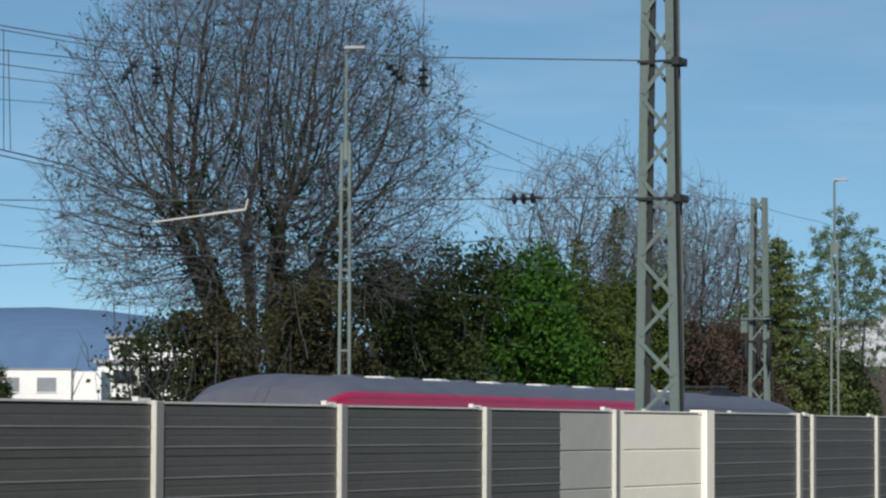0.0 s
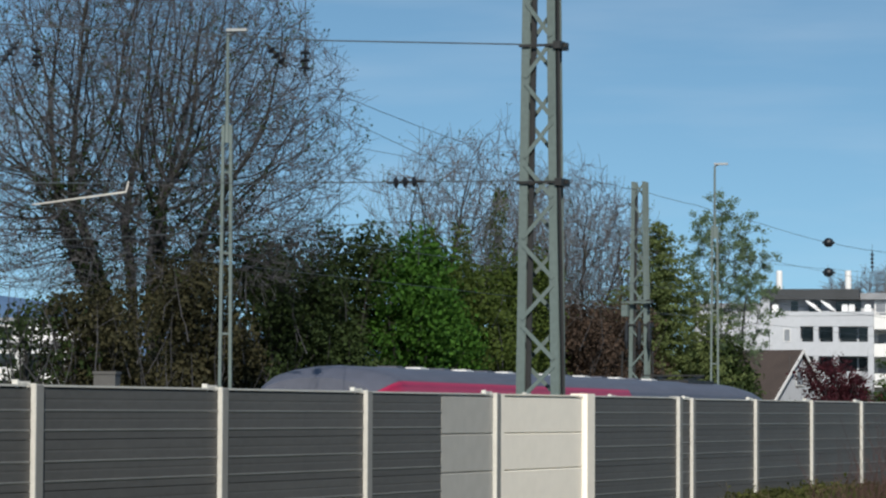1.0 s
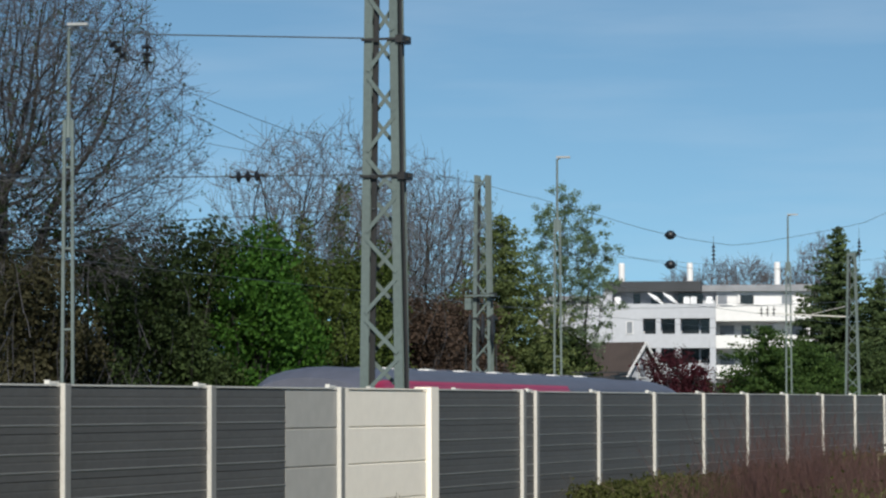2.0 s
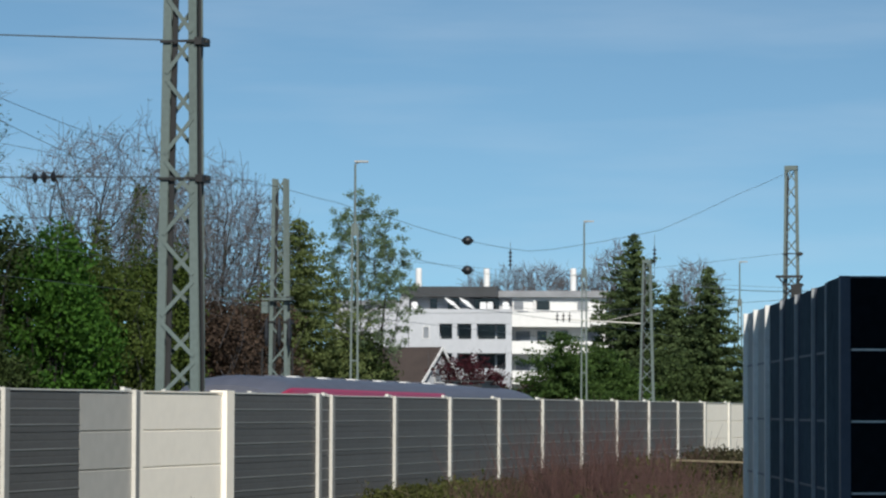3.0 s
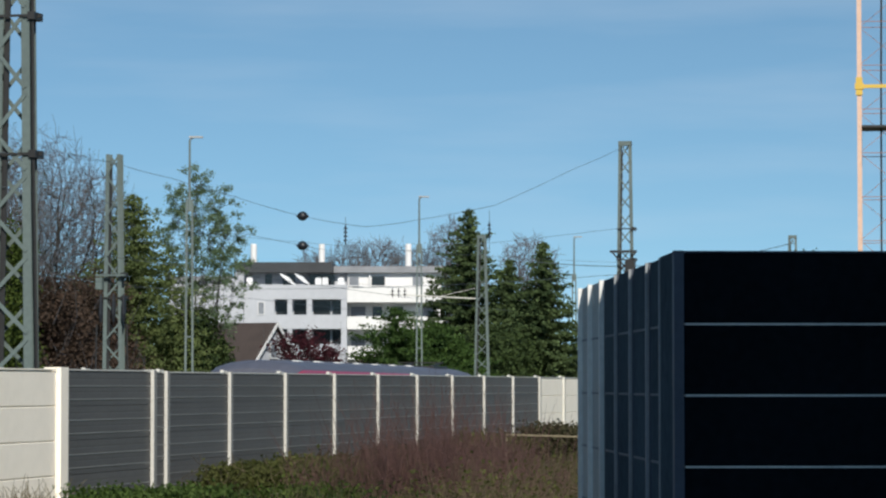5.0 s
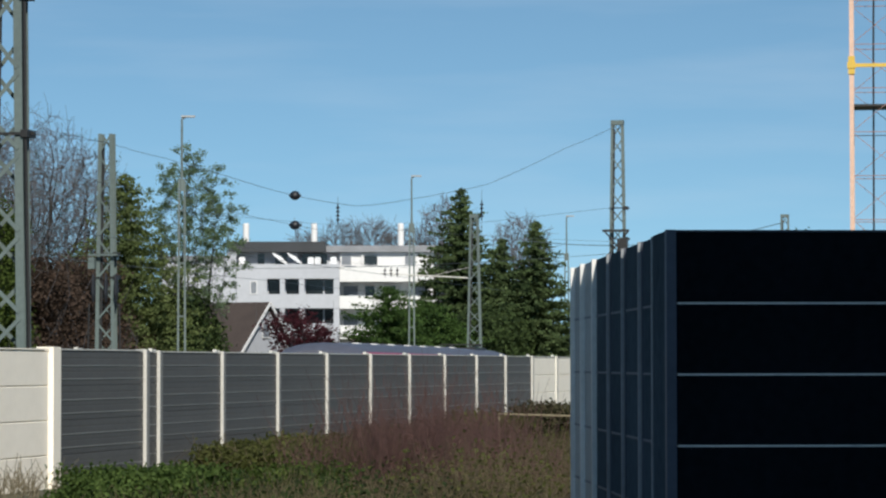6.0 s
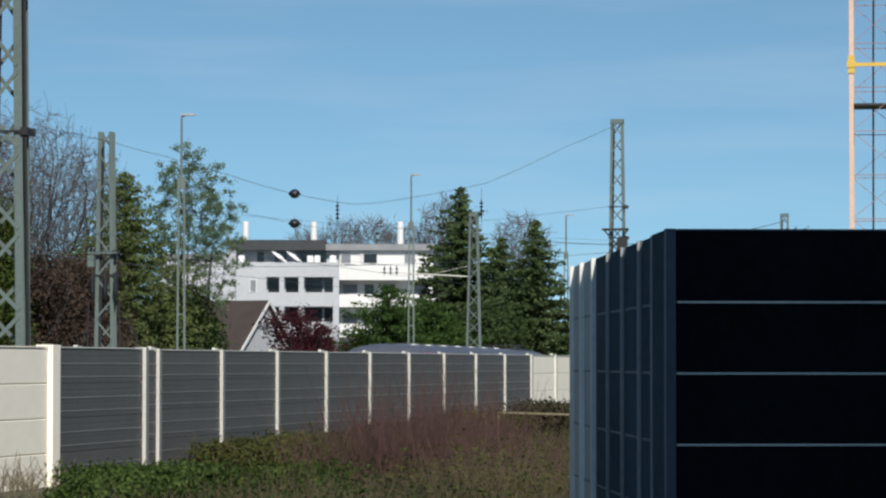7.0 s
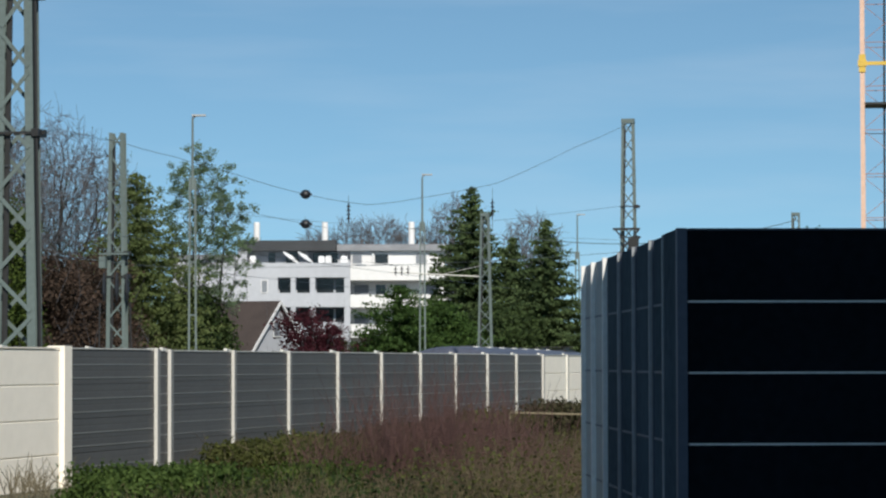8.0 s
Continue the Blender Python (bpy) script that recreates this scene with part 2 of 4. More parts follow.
# ---- ground ----
def build_ground():
    """One sheet: level by the camera, a shallow cutting for the tracks, level again beyond."""
    b = Buf()
    xs = [-4000, -1200, -400, -150, -80, -55, -46, -42, -38, -31, -24, -20, -17.8, -16.6, -14, -10, -5, 0, 10, 40, 200, 1000, 4000]
    ys = [-1500, -300, -60, -10, 0, 8, 16, 24, 32, 40, 48, 56, 66, 80, 100, 130, 170, 230, 320, 500, 1000, 2200, 4500]

    def h(x, y):
        if x <= -46 or x >= -16.6:
            z = 0.0
        elif x <= -38:
            z = (RAIL_Z - 0.5) * (x + 46) / 8
        elif x >= -20:
            z = (RAIL_Z - 0.5) * (-16.6 - x) / 3.4
        else:
            z = RAIL_Z - 0.5
        if -40 < x < -18:
            z += grade(y)
        if -16 < x < 12 and 4 < y < 120:
            z += 0.05 * noise.noise((x * 0.3, y * 0.3, 0)) - 0.03
        return z

    b.add([(x, y, h(x, y)) for y in ys for x in xs], [(j * len(xs) + i, j * len(xs) + i + 1, (j + 1) * len(xs) + i + 1, (j + 1) * len(xs) + i) for j in range(len(ys) - 1) for i in range(len(xs) - 1)])
    tagged(part("ground", b, M_GROUND), "weedy grass and soil beside the railway cutting", "ground", kind="structure")
    b = Buf()
    for c in TRACKS:
        b.profile([(c - 2.2, RAIL_Z - 0.52), (c + 2.2, RAIL_Z - 0.52), (c + 1.6, RAIL_Z - 0.17), (c - 1.6, RAIL_Z - 0.17)], -60, 230)
    b.v = [(x, y, z + grade(y)) for x, y, z in b.v]
    tagged(part("track_bed", b, M_BALLAST), "grey-brown crushed stone ballast under the tracks", "ballast", kind="structure")
    for c in TRACKS:
        t = thing("railway_track", pose(c, 0, RAIL_Z + grade(0), math.degrees(math.atan(-0.0042))), "rusty steel rails on concrete sleepers in ballast", "railway track", "tracks", "structure")
        for s in (-0.7525, 0.7525):
            b = Buf()
            b.profile([(s - 0.06, -0.15), (s + 0.06, -0.15), (s + 0.06, -0.13), (s + 0.012, -0.11), (s + 0.012, -0.04), (s + 0.035, -0.03), (s + 0.035, 0), (s - 0.035, 0), (s - 0.035, -0.03), (s - 0.012, -0.04), (s - 0.012, -0.11), (s - 0.06, -0.13)], -60, 230)
            part("rail", b, M_RAIL, t)
        b = Buf()
        for k in range(300):
            b.box(-1.3, 1.3, 20 + k * 0.6, 20.26 + k * 0.6, -0.33, -0.152)
        tagged(part("sleepers", b, M_SLEEPER, t), "weathered concrete sleepers", kind="stuff")


# ---- noise barriers beside the tracks ----
def cassette_mesh(length, h=0.5, d=0.12):
    """An aluminium cassette: two shallow boards with thin projecting ledges and shadow grooves."""
    b = Buf()
    f = d / 2
    sec, sl = [(-f, 0.004), (f, 0.004)], [0]
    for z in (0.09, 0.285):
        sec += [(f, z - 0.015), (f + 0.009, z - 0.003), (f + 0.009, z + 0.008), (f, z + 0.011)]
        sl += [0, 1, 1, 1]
        if z < 0.2:
            sec += [(f, 0.185), (f - 0.002, 0.19), (f - 0.002, 0.205), (f, 0.21)]
        else:
            sec += [(f, 0.38), (f - 0.002, 0.385), (f - 0.002, 0.40), (f, 0.405)]
        sl += [0, 0, 0, 0]
    sec += [(f, h - 0.004), (0.01, h - 0.004), (0.01, h + 0.014), (-0.01, h + 0.014), (-0.01, h - 0.004), (-f, h - 0.004)]
    sl += [0] * 8
    b.profile(sec, 0, length, sl[: len(sec)])
    return b


def plain_panel_mesh(length, h=0.5, d=0.12):
    b = Buf()
    f = d / 2
    b.profile([(-f, 0.004), (f - 0.012, 0.004), (f, 0.016), (f, h - 0.014), (f - 0.012, h - 0.004), (0.01, h - 0.004), (0.01, h + 0.014), (-0.01, h + 0.014), (-0.01, h - 0.004), (-f, h - 0.004)], 0, length)
    return b


def h_post(b, z1, w=0.15, d=0.22):
    """A deep steel post that stands proud of the panels."""
    e = 0.012
    b.profile([(-0.5 * d, -0.3), (0.5 * d, -0.3), (0.5 * d, z1 - e), (0.5 * d - e, z1), (-0.5 * d + e, z1), (-0.5 * d, z1 - e)], -0.035, 0.11)


def build_barriers():
    top = 2.0
    post_b = Buf()
    h_post(post_b, top + 0.04)
    post_me = post_b.mesh("post", M_POSTGREY)
    # Added pale strip: its colour stands in for sun on the post's near side.
    strip_b = Buf()
    strip_b.box(-0.06, 0.113, -0.055, -0.0355, -0.3, top + 0.045)
    strip_me = strip_b.mesh("lit_side_strip", M_POST)
    arm_b = Buf()
    arm_b.box(-0.02, 0.02, -0.26, 0.0, 0.021, 0.046)
    arm_b.box(-0.03, 0.03, -0.27, -0.24, -0.03, 0.06)
    arm_me = arm_b.mesh("bracket", M_POST)
    cap_me, cache = {}, {}

    def panel(parent, y, length, row, style, x=0.0):
        key = (round(length, 3), style)
        if key not in cache:
            bb = cassette_mesh(length) if style == "dark" else plain_panel_mesh(length)
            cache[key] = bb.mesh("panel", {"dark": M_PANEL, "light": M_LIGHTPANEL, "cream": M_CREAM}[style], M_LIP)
        part("panel", cache[key], None, parent, m=pose(x, y, row * 0.5))

    def post(parent, y, arm=True):
        p = part("post", post_me, None, parent, m=pose(0, y, 0))
        part("lit_side_strip", strip_me, None, p, "added pale strip for the post's sunlit side")
        if arm:
            part("bracket", arm_me, None, parent, m=pose(0, y, top + 0.02))

    def cap(parent, y, length, cream=False):
        key = (round(length, 3), cream)
        if key not in cap_me:
            bb = Buf()
            bb.profile([(-0.075, 0.014), (0.075, 0.014), (0.075, 0.034), (-0.075, 0.034)], 0, length)
            cap_me[key] = bb.mesh("coping", M_CREAM if cream else M_POST)
        part("coping", cap_me[key], None, parent, m=pose(0, y, top + 0.001))

    posts = [14.68, 18.75, 22.82, 26.88, 31.02, 35.05, 39.46, 43.17, 47.60]
    fence = thing("noise_barrier", pose(-15, 0, -0.045), "dark grey aluminium noise barrier with pale steel posts", "noise barrier", "barriers beside the tracks")
    for n, y in enumerate(posts):
        if n == 7:
            bb = Buf()
            bb.box(-0.13, 0.13, -0.12, 0.21, -0.3, top + 0.06)
            part("concrete_post", bb, M_CREAM, fence, "cream concrete post", m=pose(0, y, 0))
        else:
            post(fence, y, n != 8)
        if n == 6:
            bb = Buf()
            bb.box(-0.11, 0.11, 0.10, 0.25, -0.3, top + 0.03)
            part("concrete_post", bb, M_CREAM, fence, "cream concrete post", m=pose(0, y, 0))
        if n == 8:
            continue
        step = posts[n + 1] - y
        for row in range(4):
            if n == 6:
                panel(fence, y + 0.25, step - 0.40, row, "cream")
            elif n == 5:
                panel(fence, y + 0.02, 2.46, row, "dark")
                panel(fence, y + 2.49, step - 2.51, row, "light")
            else:
                panel(fence, y + (0.215 if n == 7 else 0.02), step - (0.235 if n == 7 else 0.04), row, "dark")
        cap(fence, y + (0.22 if n == 7 else 0.09), step - (0.31 if n == 7 else 0.25 if n == 6 else 0.18), n == 6)

    far = thing("noise_barrier", pose(-16.1, 0, -0.045), "dark grey noise barrier ending in pale weathered panels", "noise barrier", "barriers beside the tracks")
    for n in range(-2, 18):
        y = 51.88 + 3.934 * n
        post(far, y)
        for row in range(4):
            panel(far, y + 0.02, 3.894, row, "cream" if n in (9, 10, 11) else "dark")
        cap(far, y + 0.09, 3.754)


def build_near_barrier():
    """The tall dark screen: a face across the view and a flank running away from its corner."""
    b0 = thing("dark_noise_screen", pose(-3.02, 21.95, 0, 0, 0, 14.2), "tall black and navy noise screen with grey joints at its corner", "noise screen")
    top, d = 2.68, 0.10
    for k in range(6):
        z1 = top - 0.5 * k
        z0 = max(z1 - 0.5, -0.2)
        bb = Buf()
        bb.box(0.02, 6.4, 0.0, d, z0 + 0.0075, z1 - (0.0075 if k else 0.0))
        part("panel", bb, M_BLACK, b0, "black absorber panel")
        if k:
            bb = Buf()
            bb.box(0.03, 6.4, -0.006, d - 0.01, z1 - 0.0073, z1 + 0.0073)
            part("joint", bb, M_JOINT, b0, "thin grey joint profile")
    bb = Buf()
    bb.box(0.03, 6.4, -0.012, d + 0.012, top + 0.001, top + 0.014)
    part("coping", bb, M_NAVYPOST, b0)
    bb = Buf()
    bb.profile([(-0.05, -0.3), (0.02, -0.3), (0.02, top + 0.016), (-0.05, top + 0.016)], -0.008, 0.11)
    part("corner_post", bb, M_NAVYPOST, b0, "navy corner post")
    bb = Buf()
    bb.box(-0.045, 0.04, 0.11, 0.94, -0.3, top + 0.01)
    part("corner_panel", bb, M_NAVY, b0, "navy corner panel")
    marks = [0.97, 1.95, 3.3, 4.6, 5.9, 7.15, 8.3]
    for i, y in enumerate(marks):
        # Far posts take a lit colour, near posts a shaded one.
        bright = i > 3
        bb = Buf()
        w = 0.035 if bright else 0.022
        bb.box(-0.072 if bright else -0.056, 0.055, y - w, y + w, -0.3, top + 0.004)
        part("post", bb, M_GALV if bright else M_EDGEPOST, b0, "galvanised post coloured bright as if lit" if bright else "blue-grey steel post coloured dull as if shaded")
        if i:
            if not bright:
                bb = Buf()
                bb.box(-0.045, 0.045, y - 0.17, y - 0.13, -0.3, top + 0.002)
                part("seal", bb, M_NAVYPOST, b0)
            for k in range(6):
                z1 = top - 0.5 * k
                bb = Buf()
                bb.box(-0.03, 0.04, marks[i - 1] + 0.02, y - 0.02, max(z1 - 0.49, -0.2), z1 - (0.008 if k else 0))
                part("panel", bb, M_LITNAVY if i > 4 else M_NAVY, b0, "navy panel coloured paler for grazing sun" if i > 4 else "navy coated panel")
                if k:
                    bb = Buf()
                    bb.box(-0.036, 0.03, marks[i - 1] + 0.02, y - 0.02, z1 - 0.0078, z1 + 0.0095)
                    part("joint", bb, M_NAVYPOST, b0)


def build_shade_block():
    """An unseen tall block added behind the camera to shade the near screen."""
    t = thing("shade_block", pose(0, 0, 0), "plain unseen block added behind the camera to cast shade", "wall", kind="structure")
    b = Buf()
    b.box(3.0, 44.0, -16.0, -4.0, -0.2, 21.9)
    part("wall", b, M_OFFWHITE, t)
    b = Buf()
    b.box(2.8, 44.2, -16.2, -3.8, 21.9, 22.2)
    part("roof_edge", b, M_ROOFBAND2, t)


def build_handrail():
    t = thing("pipe_handrail", pose(-9.55, 49.1, 0, 0, 0, 12), "low pale steel pipe handrail in the weeds", "handrail")
    b = Buf()
    b.tube([(0, 0, 0.97), (1.4, 0, 0.93)], [0.018, 0.018], 6)
    part("rail", b, M_PALETWIG, t)
    for x in (0.0, 1.38):
        b = Buf()
        b.tube([(x, 0, -0.1), (x, 0, 0.95)], [0.016, 0.016], 6)
        part("leg", b, M_PALETWIG, t)


# ---- overhead line masts, wires and lamps ----
def lattice_mast(x, y, z_top, base_w, top_w, label, rz=0, fat=1.0, fittings=(), cap=False):
    """Two channel legs joined front and back by flat zigzag bars."""
    z0 = RAIL_Z - 0.4
    h = z_top - z0
    t = thing("lattice_mast", pose(x, y, z0, 0, 0, rz), label, "catenary mast", "masts along the tracks")
    fl, dp = 0.14 * fat, 0.32 * fat

    def half(z):
        return 0.5 * (base_w + (top_w - base_w) * z / h)

    for s in (-1, 1):
        b = Buf()
        e, th = fl / 2, 0.016
        sec = [(-e, -dp / 2), (e, -dp / 2), (e, -dp / 2 + th), (-e + th, -dp / 2 + th), (-e + th, dp / 2 - th), (e, dp / 2 - th), (e, dp / 2), (-e, dp / 2)]
        vs = [(s * (half(z) - e) + px, py, z) for z in (0, h) for px, py in sec]
        b.add(vs, [(k, (k + 1) % 8, 8 + (k + 1) % 8, 8 + k) for k in range(8)] + [tuple(range(7, -1, -1)), tuple(range(8, 16))])
        part("leg", b, M_MAST, t)
    n = int(h / 0.62)
    # Dark bar added where the leg's hollow side lies in shade.
    b = Buf()
    b.bar((-half(0) + fl * 1.35, -dp * 0.3, 0.2), (-half(h) + fl * 1.35, -dp * 0.3, h - 0.3), 0.085 * fat, 0.03, up=(0, 1, 0))
    part("leg_shade_strip", b, M_DARKSTEEL, t, "dark strip standing in for shade inside the leg")
    for yy, flip in ((-dp / 2 - 0.012, 0), (dp / 2 + 0.012, 1)):
        for k in range(n):
            za, zb = h * k / n, h * (k + 1) / n
            s = 1 if (k + flip) % 2 else -1
            b = Buf()
            b.bar((s * (half(za) - fl * 0.55), yy, za + 0.05), (-s * (half(zb) - fl * 0.55), yy, zb - 0.05), 0.065 * fat, 0.012, up=(0, 1, 0))
            part("brace", b, M_MAST, t)
    for z in fittings:
        b = Buf()
        w = half(z - z0)
        b.box(-w - 0.03, w + 0.05, -dp / 2 - 0.045, -dp / 2 - 0.025, z - z0 - 0.02, z - z0 + 0.02)
        b.box(w - 0.02, w + 0.10, -dp / 2 - 0.05, dp / 2 + 0.05, z - z0 - 0.06, z - z0 + 0.06)
        b.box(w + 0.06, w + 0.15, -0.04, 0.04, z - z0 - 0.02, z - z0 + 0.03)
        part("clamp", b, M_DARKSTEEL, t, "dark steel clamp")
    if cap:
        b = Buf()
        b.box(-half(h) - 0.005, half(h) + 0.005, -dp / 2 - 0.03, dp / 2 + 0.03, h - 0.14, h + 0.02)
        part("head_plate", b, M_MAST, t)
    return t


def wire(pts, r=0.011, label="thin dark overhead line wire", sag=0.0, n=14):
    """A hanging wire through its supports."""
    path = []
    for a, c in zip(pts, pts[1:]):
        a, c = Vector(a), Vector(c)
        for k in range(n):
            f = k / n
            p = a.lerp(c, f)
            p.z -= 4 * sag * f * (1 - f)
            path.append(p)
    path.append(Vector(pts[-1]))
    b = Buf()
    b.tube(path, [r] * len(path), 5)
    return tagged(part("overhead_wire", b, M_WIRE), label, "wire", "overhead wires")


def insulator(p, direction, n=3, r=0.085, gap=0.15, label="dark brown ribbed porcelain insulator on a wire"):
    """Porcelain sheds strung on a rod."""
    q = Vector(direction).to_track_quat("Z", "Y").to_matrix().to_4x4()
    t = thing("insulator", Matrix.Translation(p) @ q, label, "insulator", "insulators")
    b = Buf()
    b.tube([(0, 0, -gap * n / 2 - 0.08), (0, 0, gap * n / 2 + 0.08)], [0.022, 0.022], 6)
    part("rod", b, M_DARKSTEEL, t)
    for k in range(n):
        z = gap * (k - (n - 1) / 2)
        b = Buf()
        b.tube([(0, 0, z - 0.03), (0, 0, z - 0.018), (0, 0, z), (0, 0, z + 0.022), (0, 0, z + 0.045)], [0.03, r * 0.9, r, r * 0.6, 0.03], 12)
        part("shed", b, M_INS, t, smooth=False)
    return t


def lamp_mast(x, y, z_top, label):
    """A slim two-legged yard lamp with a single tube on top and a flat lantern."""
    z0 = RAIL_Z - 0.4
    h = z_top - z0
    t = thing("yard_lamp", pose(x, y, z0, 0, 0, 14), label, "lamp mast", "lamps along the tracks")
    hs = h * 0.815
    for s in (-1, 1):
        b = Buf()
        b.bar((s * 0.17, 0, 0), (s * 0.11, 0, hs), 0.085, 0.10, up=(0, 1, 0))
        part("leg", b, M_MAST, t)
    for k in range(5):
        z = hs * (k + 0.6) / 5.2
        b = Buf()
        b.box(-0.14, 0.14, -0.02, 0.02, z, z + 0.06)
        part("crosspiece", b, M_MAST, t)
    b = Buf()
    b.tube([(0, 0, hs - 0.5), (0, 0, hs + 0.3), (0, 0, h - 0.1)], [0.10, 0.055, 0.045], 8)
    part("tube", b, M_MAST, t)
    b = Buf()
    b.bar((0, 0, h - 0.1), (0.15, 0, h - 0.03), 0.06)
    b.box(-0.03, 0.55, -0.12, 0.12, h - 0.035, h + 0.04)
    part("lantern", b, M_LAMP, t, "flat pale lantern")
    return t


def build_line():
    lattice_mast(-17.2, 47.5, 10.3, 0.84, 0.50, "grey-green riveted lattice mast beside the barrier", fittings=(7.62, 5.42), cap=True)
    b = Buf()
    b.tube([(-16.76, 47.38, -1.5), (-16.78, 47.38, 2.5), (-16.84, 47.36, 5.4), (-16.90, 47.38, 9.8)], [0.03] * 4, 6)
    tagged(part("mast_cable", b, M_DARKSTEEL), "dark cable running up the lattice mast", "cable")
    lattice_mast(-17.2, 110.6, 10.4, 0.80, 0.44, "grey-green lattice mast with wire fittings behind the screen", fat=0.65, fittings=(7.3, 6.2, 5.6), cap=True)
    lattice_mast(-17.5, 171.7, 9.9, 0.80, 0.44, "distant lattice mast top above the screen", fat=0.65, cap=True)
    lattice_mast(-29.8, 91.1, 8.75, 0.74, 0.46, "slim lattice mast carrying dark switchgear", fat=0.85, fittings=(5.1, 4.4))
    lattice_mast(-29.6, 146.2, 8.85, 0.92, 0.40, "slim pale-green tapering lattice mast", fat=0.7, cap=True)
    # switchgear on the slim mast
    sw = thing("switchgear", pose(-29.8, 90.8, 4.2), "dark disconnector switch and cables on a mast", "switchgear")
    b = Buf()
    b.box(-0.48, 0.45, -0.06, 0.06, 0.85, 0.90)
    b.box(-0.45, -0.25, -0.12, 0.1, 0.45, 0.8)
    part("switch_frame", b, M_MAST, sw)
    for x in (-0.3, 0.1, 0.42):
        b = Buf()
        b.tube([(x, -0.05, -0.55), (x, -0.05, -0.3), (x, -0.05, 0.1), (x, -0.05, 0.3)], [0.03, 0.075, 0.06, 0.03], 8)
        part("switch_insulator", b, M_INS, sw)
    for x in (-0.45, 0.5):
        b = Buf()
        b.tube([(x, 0, -0.6), (x * 1.1, 0, -3), (x * 1.15, 0, -6)], [0.03] * 3, 6)
        part("cable", b, M_DARKSTEEL, sw)
    for y, z in ((79.2, 12.35), (126.2, 12.12), (170.2, 12.2), (220.7, 12.3)):
        lamp_mast(-38, y, z, "slender grey-green two-legged yard lamp by the tracks")
    # cross spans over the tracks at the nearest mast
    y = 47.35
    wire([(-17.3, y, 7.64), (-21.0, y, 7.85), (-27.5, y, 8.41), (-29.4, y, 8.77), (-37, y, 10.4)], 0.012)
    wire([(-17.3, y, 5.45), (-37, y, 5.98)], 0.010, sag=0.08)
    wire([(-17.3, y, 4.9), (-37, y, 4.4)], 0.008, sag=0.05)
    insulator((-19.5, y, 5.475), (1, 0, 0.02), 3, 0.095, 0.16)
    insulator((-23.8, y, 5.585), (1, 0, 0.02), 3, 0.055, 0.15)
    for x, z, zs, tip in ((-21.3, 7.53, 7.86, -0.65), (-26.34, 7.77, 8.30, 0.7)):
        insulator((x, y, z), (0, 0, 1), 3, 0.095, 0.125)
        insulator((x - 0.52, y, z + 0.1), (0.6, 0, tip), 3, 0.085, 0.13)
        wire([(x, y, z + 0.2), (x, y, z + 1.9)], 0.007)
        wire([(x - 0.75 if tip > 0 else x - 0.8, y, z - 0.2 if tip > 0 else z + 0.38), (x - 0.3 if tip > 0 else x - 0.28, y, zs if tip > 0 else z - 0.2)], 0.007)
        wire([(x, y, z - 0.2), (x, y, 5.5)], 0.006)
        wire([(x, 8, 6.6), (x, y, z - 0.33), (-29.8, 91.1, 8.5)], 0.006, sag=0.25)
        wire([(x, 8, 6.0), (x, y, z - 0.62), (-29.8, 91.1, 7.25)], 0.006, sag=0.3)
        wire([(x, 8, 4.5), (x, y, 4.6), (x, 110.6, 4.4)], 0.006, sag=0.02)
        for f in (0.06, 0.22) if x > -24 else ():
            p = Vector((x, y, z - 0.33)).lerp(Vector((-29.8, 91.1, 8.5)), f)
            q = Vector((x, y, z - 0.62)).lerp(Vector((-29.8, 91.1, 7.25)), f)
            wire([(q.x, q.y, 4.6), (p.x, p.y, p.z - f * (1 - f))], 0.005)
    wire([(-26.4, 42.55, 6.1), (-26.4, 42.5, 8.0)], 0.008)
    wire([(-26.4, 42.75, 6.1), (-26.4, 42.65, 7.7)], 0.008)
    # nearer spans of the second track's wires
    wire([(-26.3, 20, 7.2), (-26.3, 44.5, 5.98), (-26.3, y, 5.75)], 0.012, sag=0.05)
    wire([(-26.3, 20, 7.0), (-26.3, 44.5, 5.9), (-26.3, y, 5.75)], 0.010, sag=0.05)
    wire([(-26.55, 20, 8.0), (-26.55, 42.0, 7.66), (-26.55, y, 7.95)], 0.009)
    b = Buf()
    b.tube([(-26.4, y, 5.24), (-24.6, y, 5.42)], [0.014, 0.020], 6)
    b.tube([(-24.6, y, 5.42), (-24.55, y, 5.60)], [0.016, 0.016], 5)
    tagged(part("registration_arm", b, M_POST), "pale steel registration arm of the contact wire", "registration arm")
    # cross spans between the two further masts, with round weights
    m2, m3 = (-29.8, 91.1, 8.5), (-17.2, 110.6, 10.25)
    wire([m2, (-28.57, 93.0, 8.13), (-27.19, 95.13, 7.68), (-25.63, 97.55, 7.17), (-24.13, 99.88, 6.93), (-22.88, 101.81, 7.22), (-20.81, 105.02, 7.88), (-18.68, 108.31, 9.3), m3], 0.008, sag=0.03, n=4)
    wire([(-29.8, 91.1, 7.3), (-25.6, 97.6, 6.22), (-24.0, 100.07, 6.05), (-17.2, 110.6, 7.35)], 0.006, sag=0.05)
    wire([(-29.8, 91.1, 6.65), (-17.2, 110.6, 6.1)], 0.005, sag=0.16)
    wire([(-29.8, 91.1, 6.3), (-29.6, 146.2, 6.3)], 0.005, sag=0.5)
    wire([(-17.2, 110.6, 5.7), (-38, 118, 5.6)], 0.008, sag=0.25)
    wire([(-17.5, 171.7, 9.5), (-30, 160, 8.2)], 0.02, sag=0.7)
    b = Buf()
    b.tube([(-29.7, 146.2, 5.85), (-33.2, 146.0, 6.05), (-34.1, 146.0, 6.1)], [0.035, 0.03, 0.02], 6)
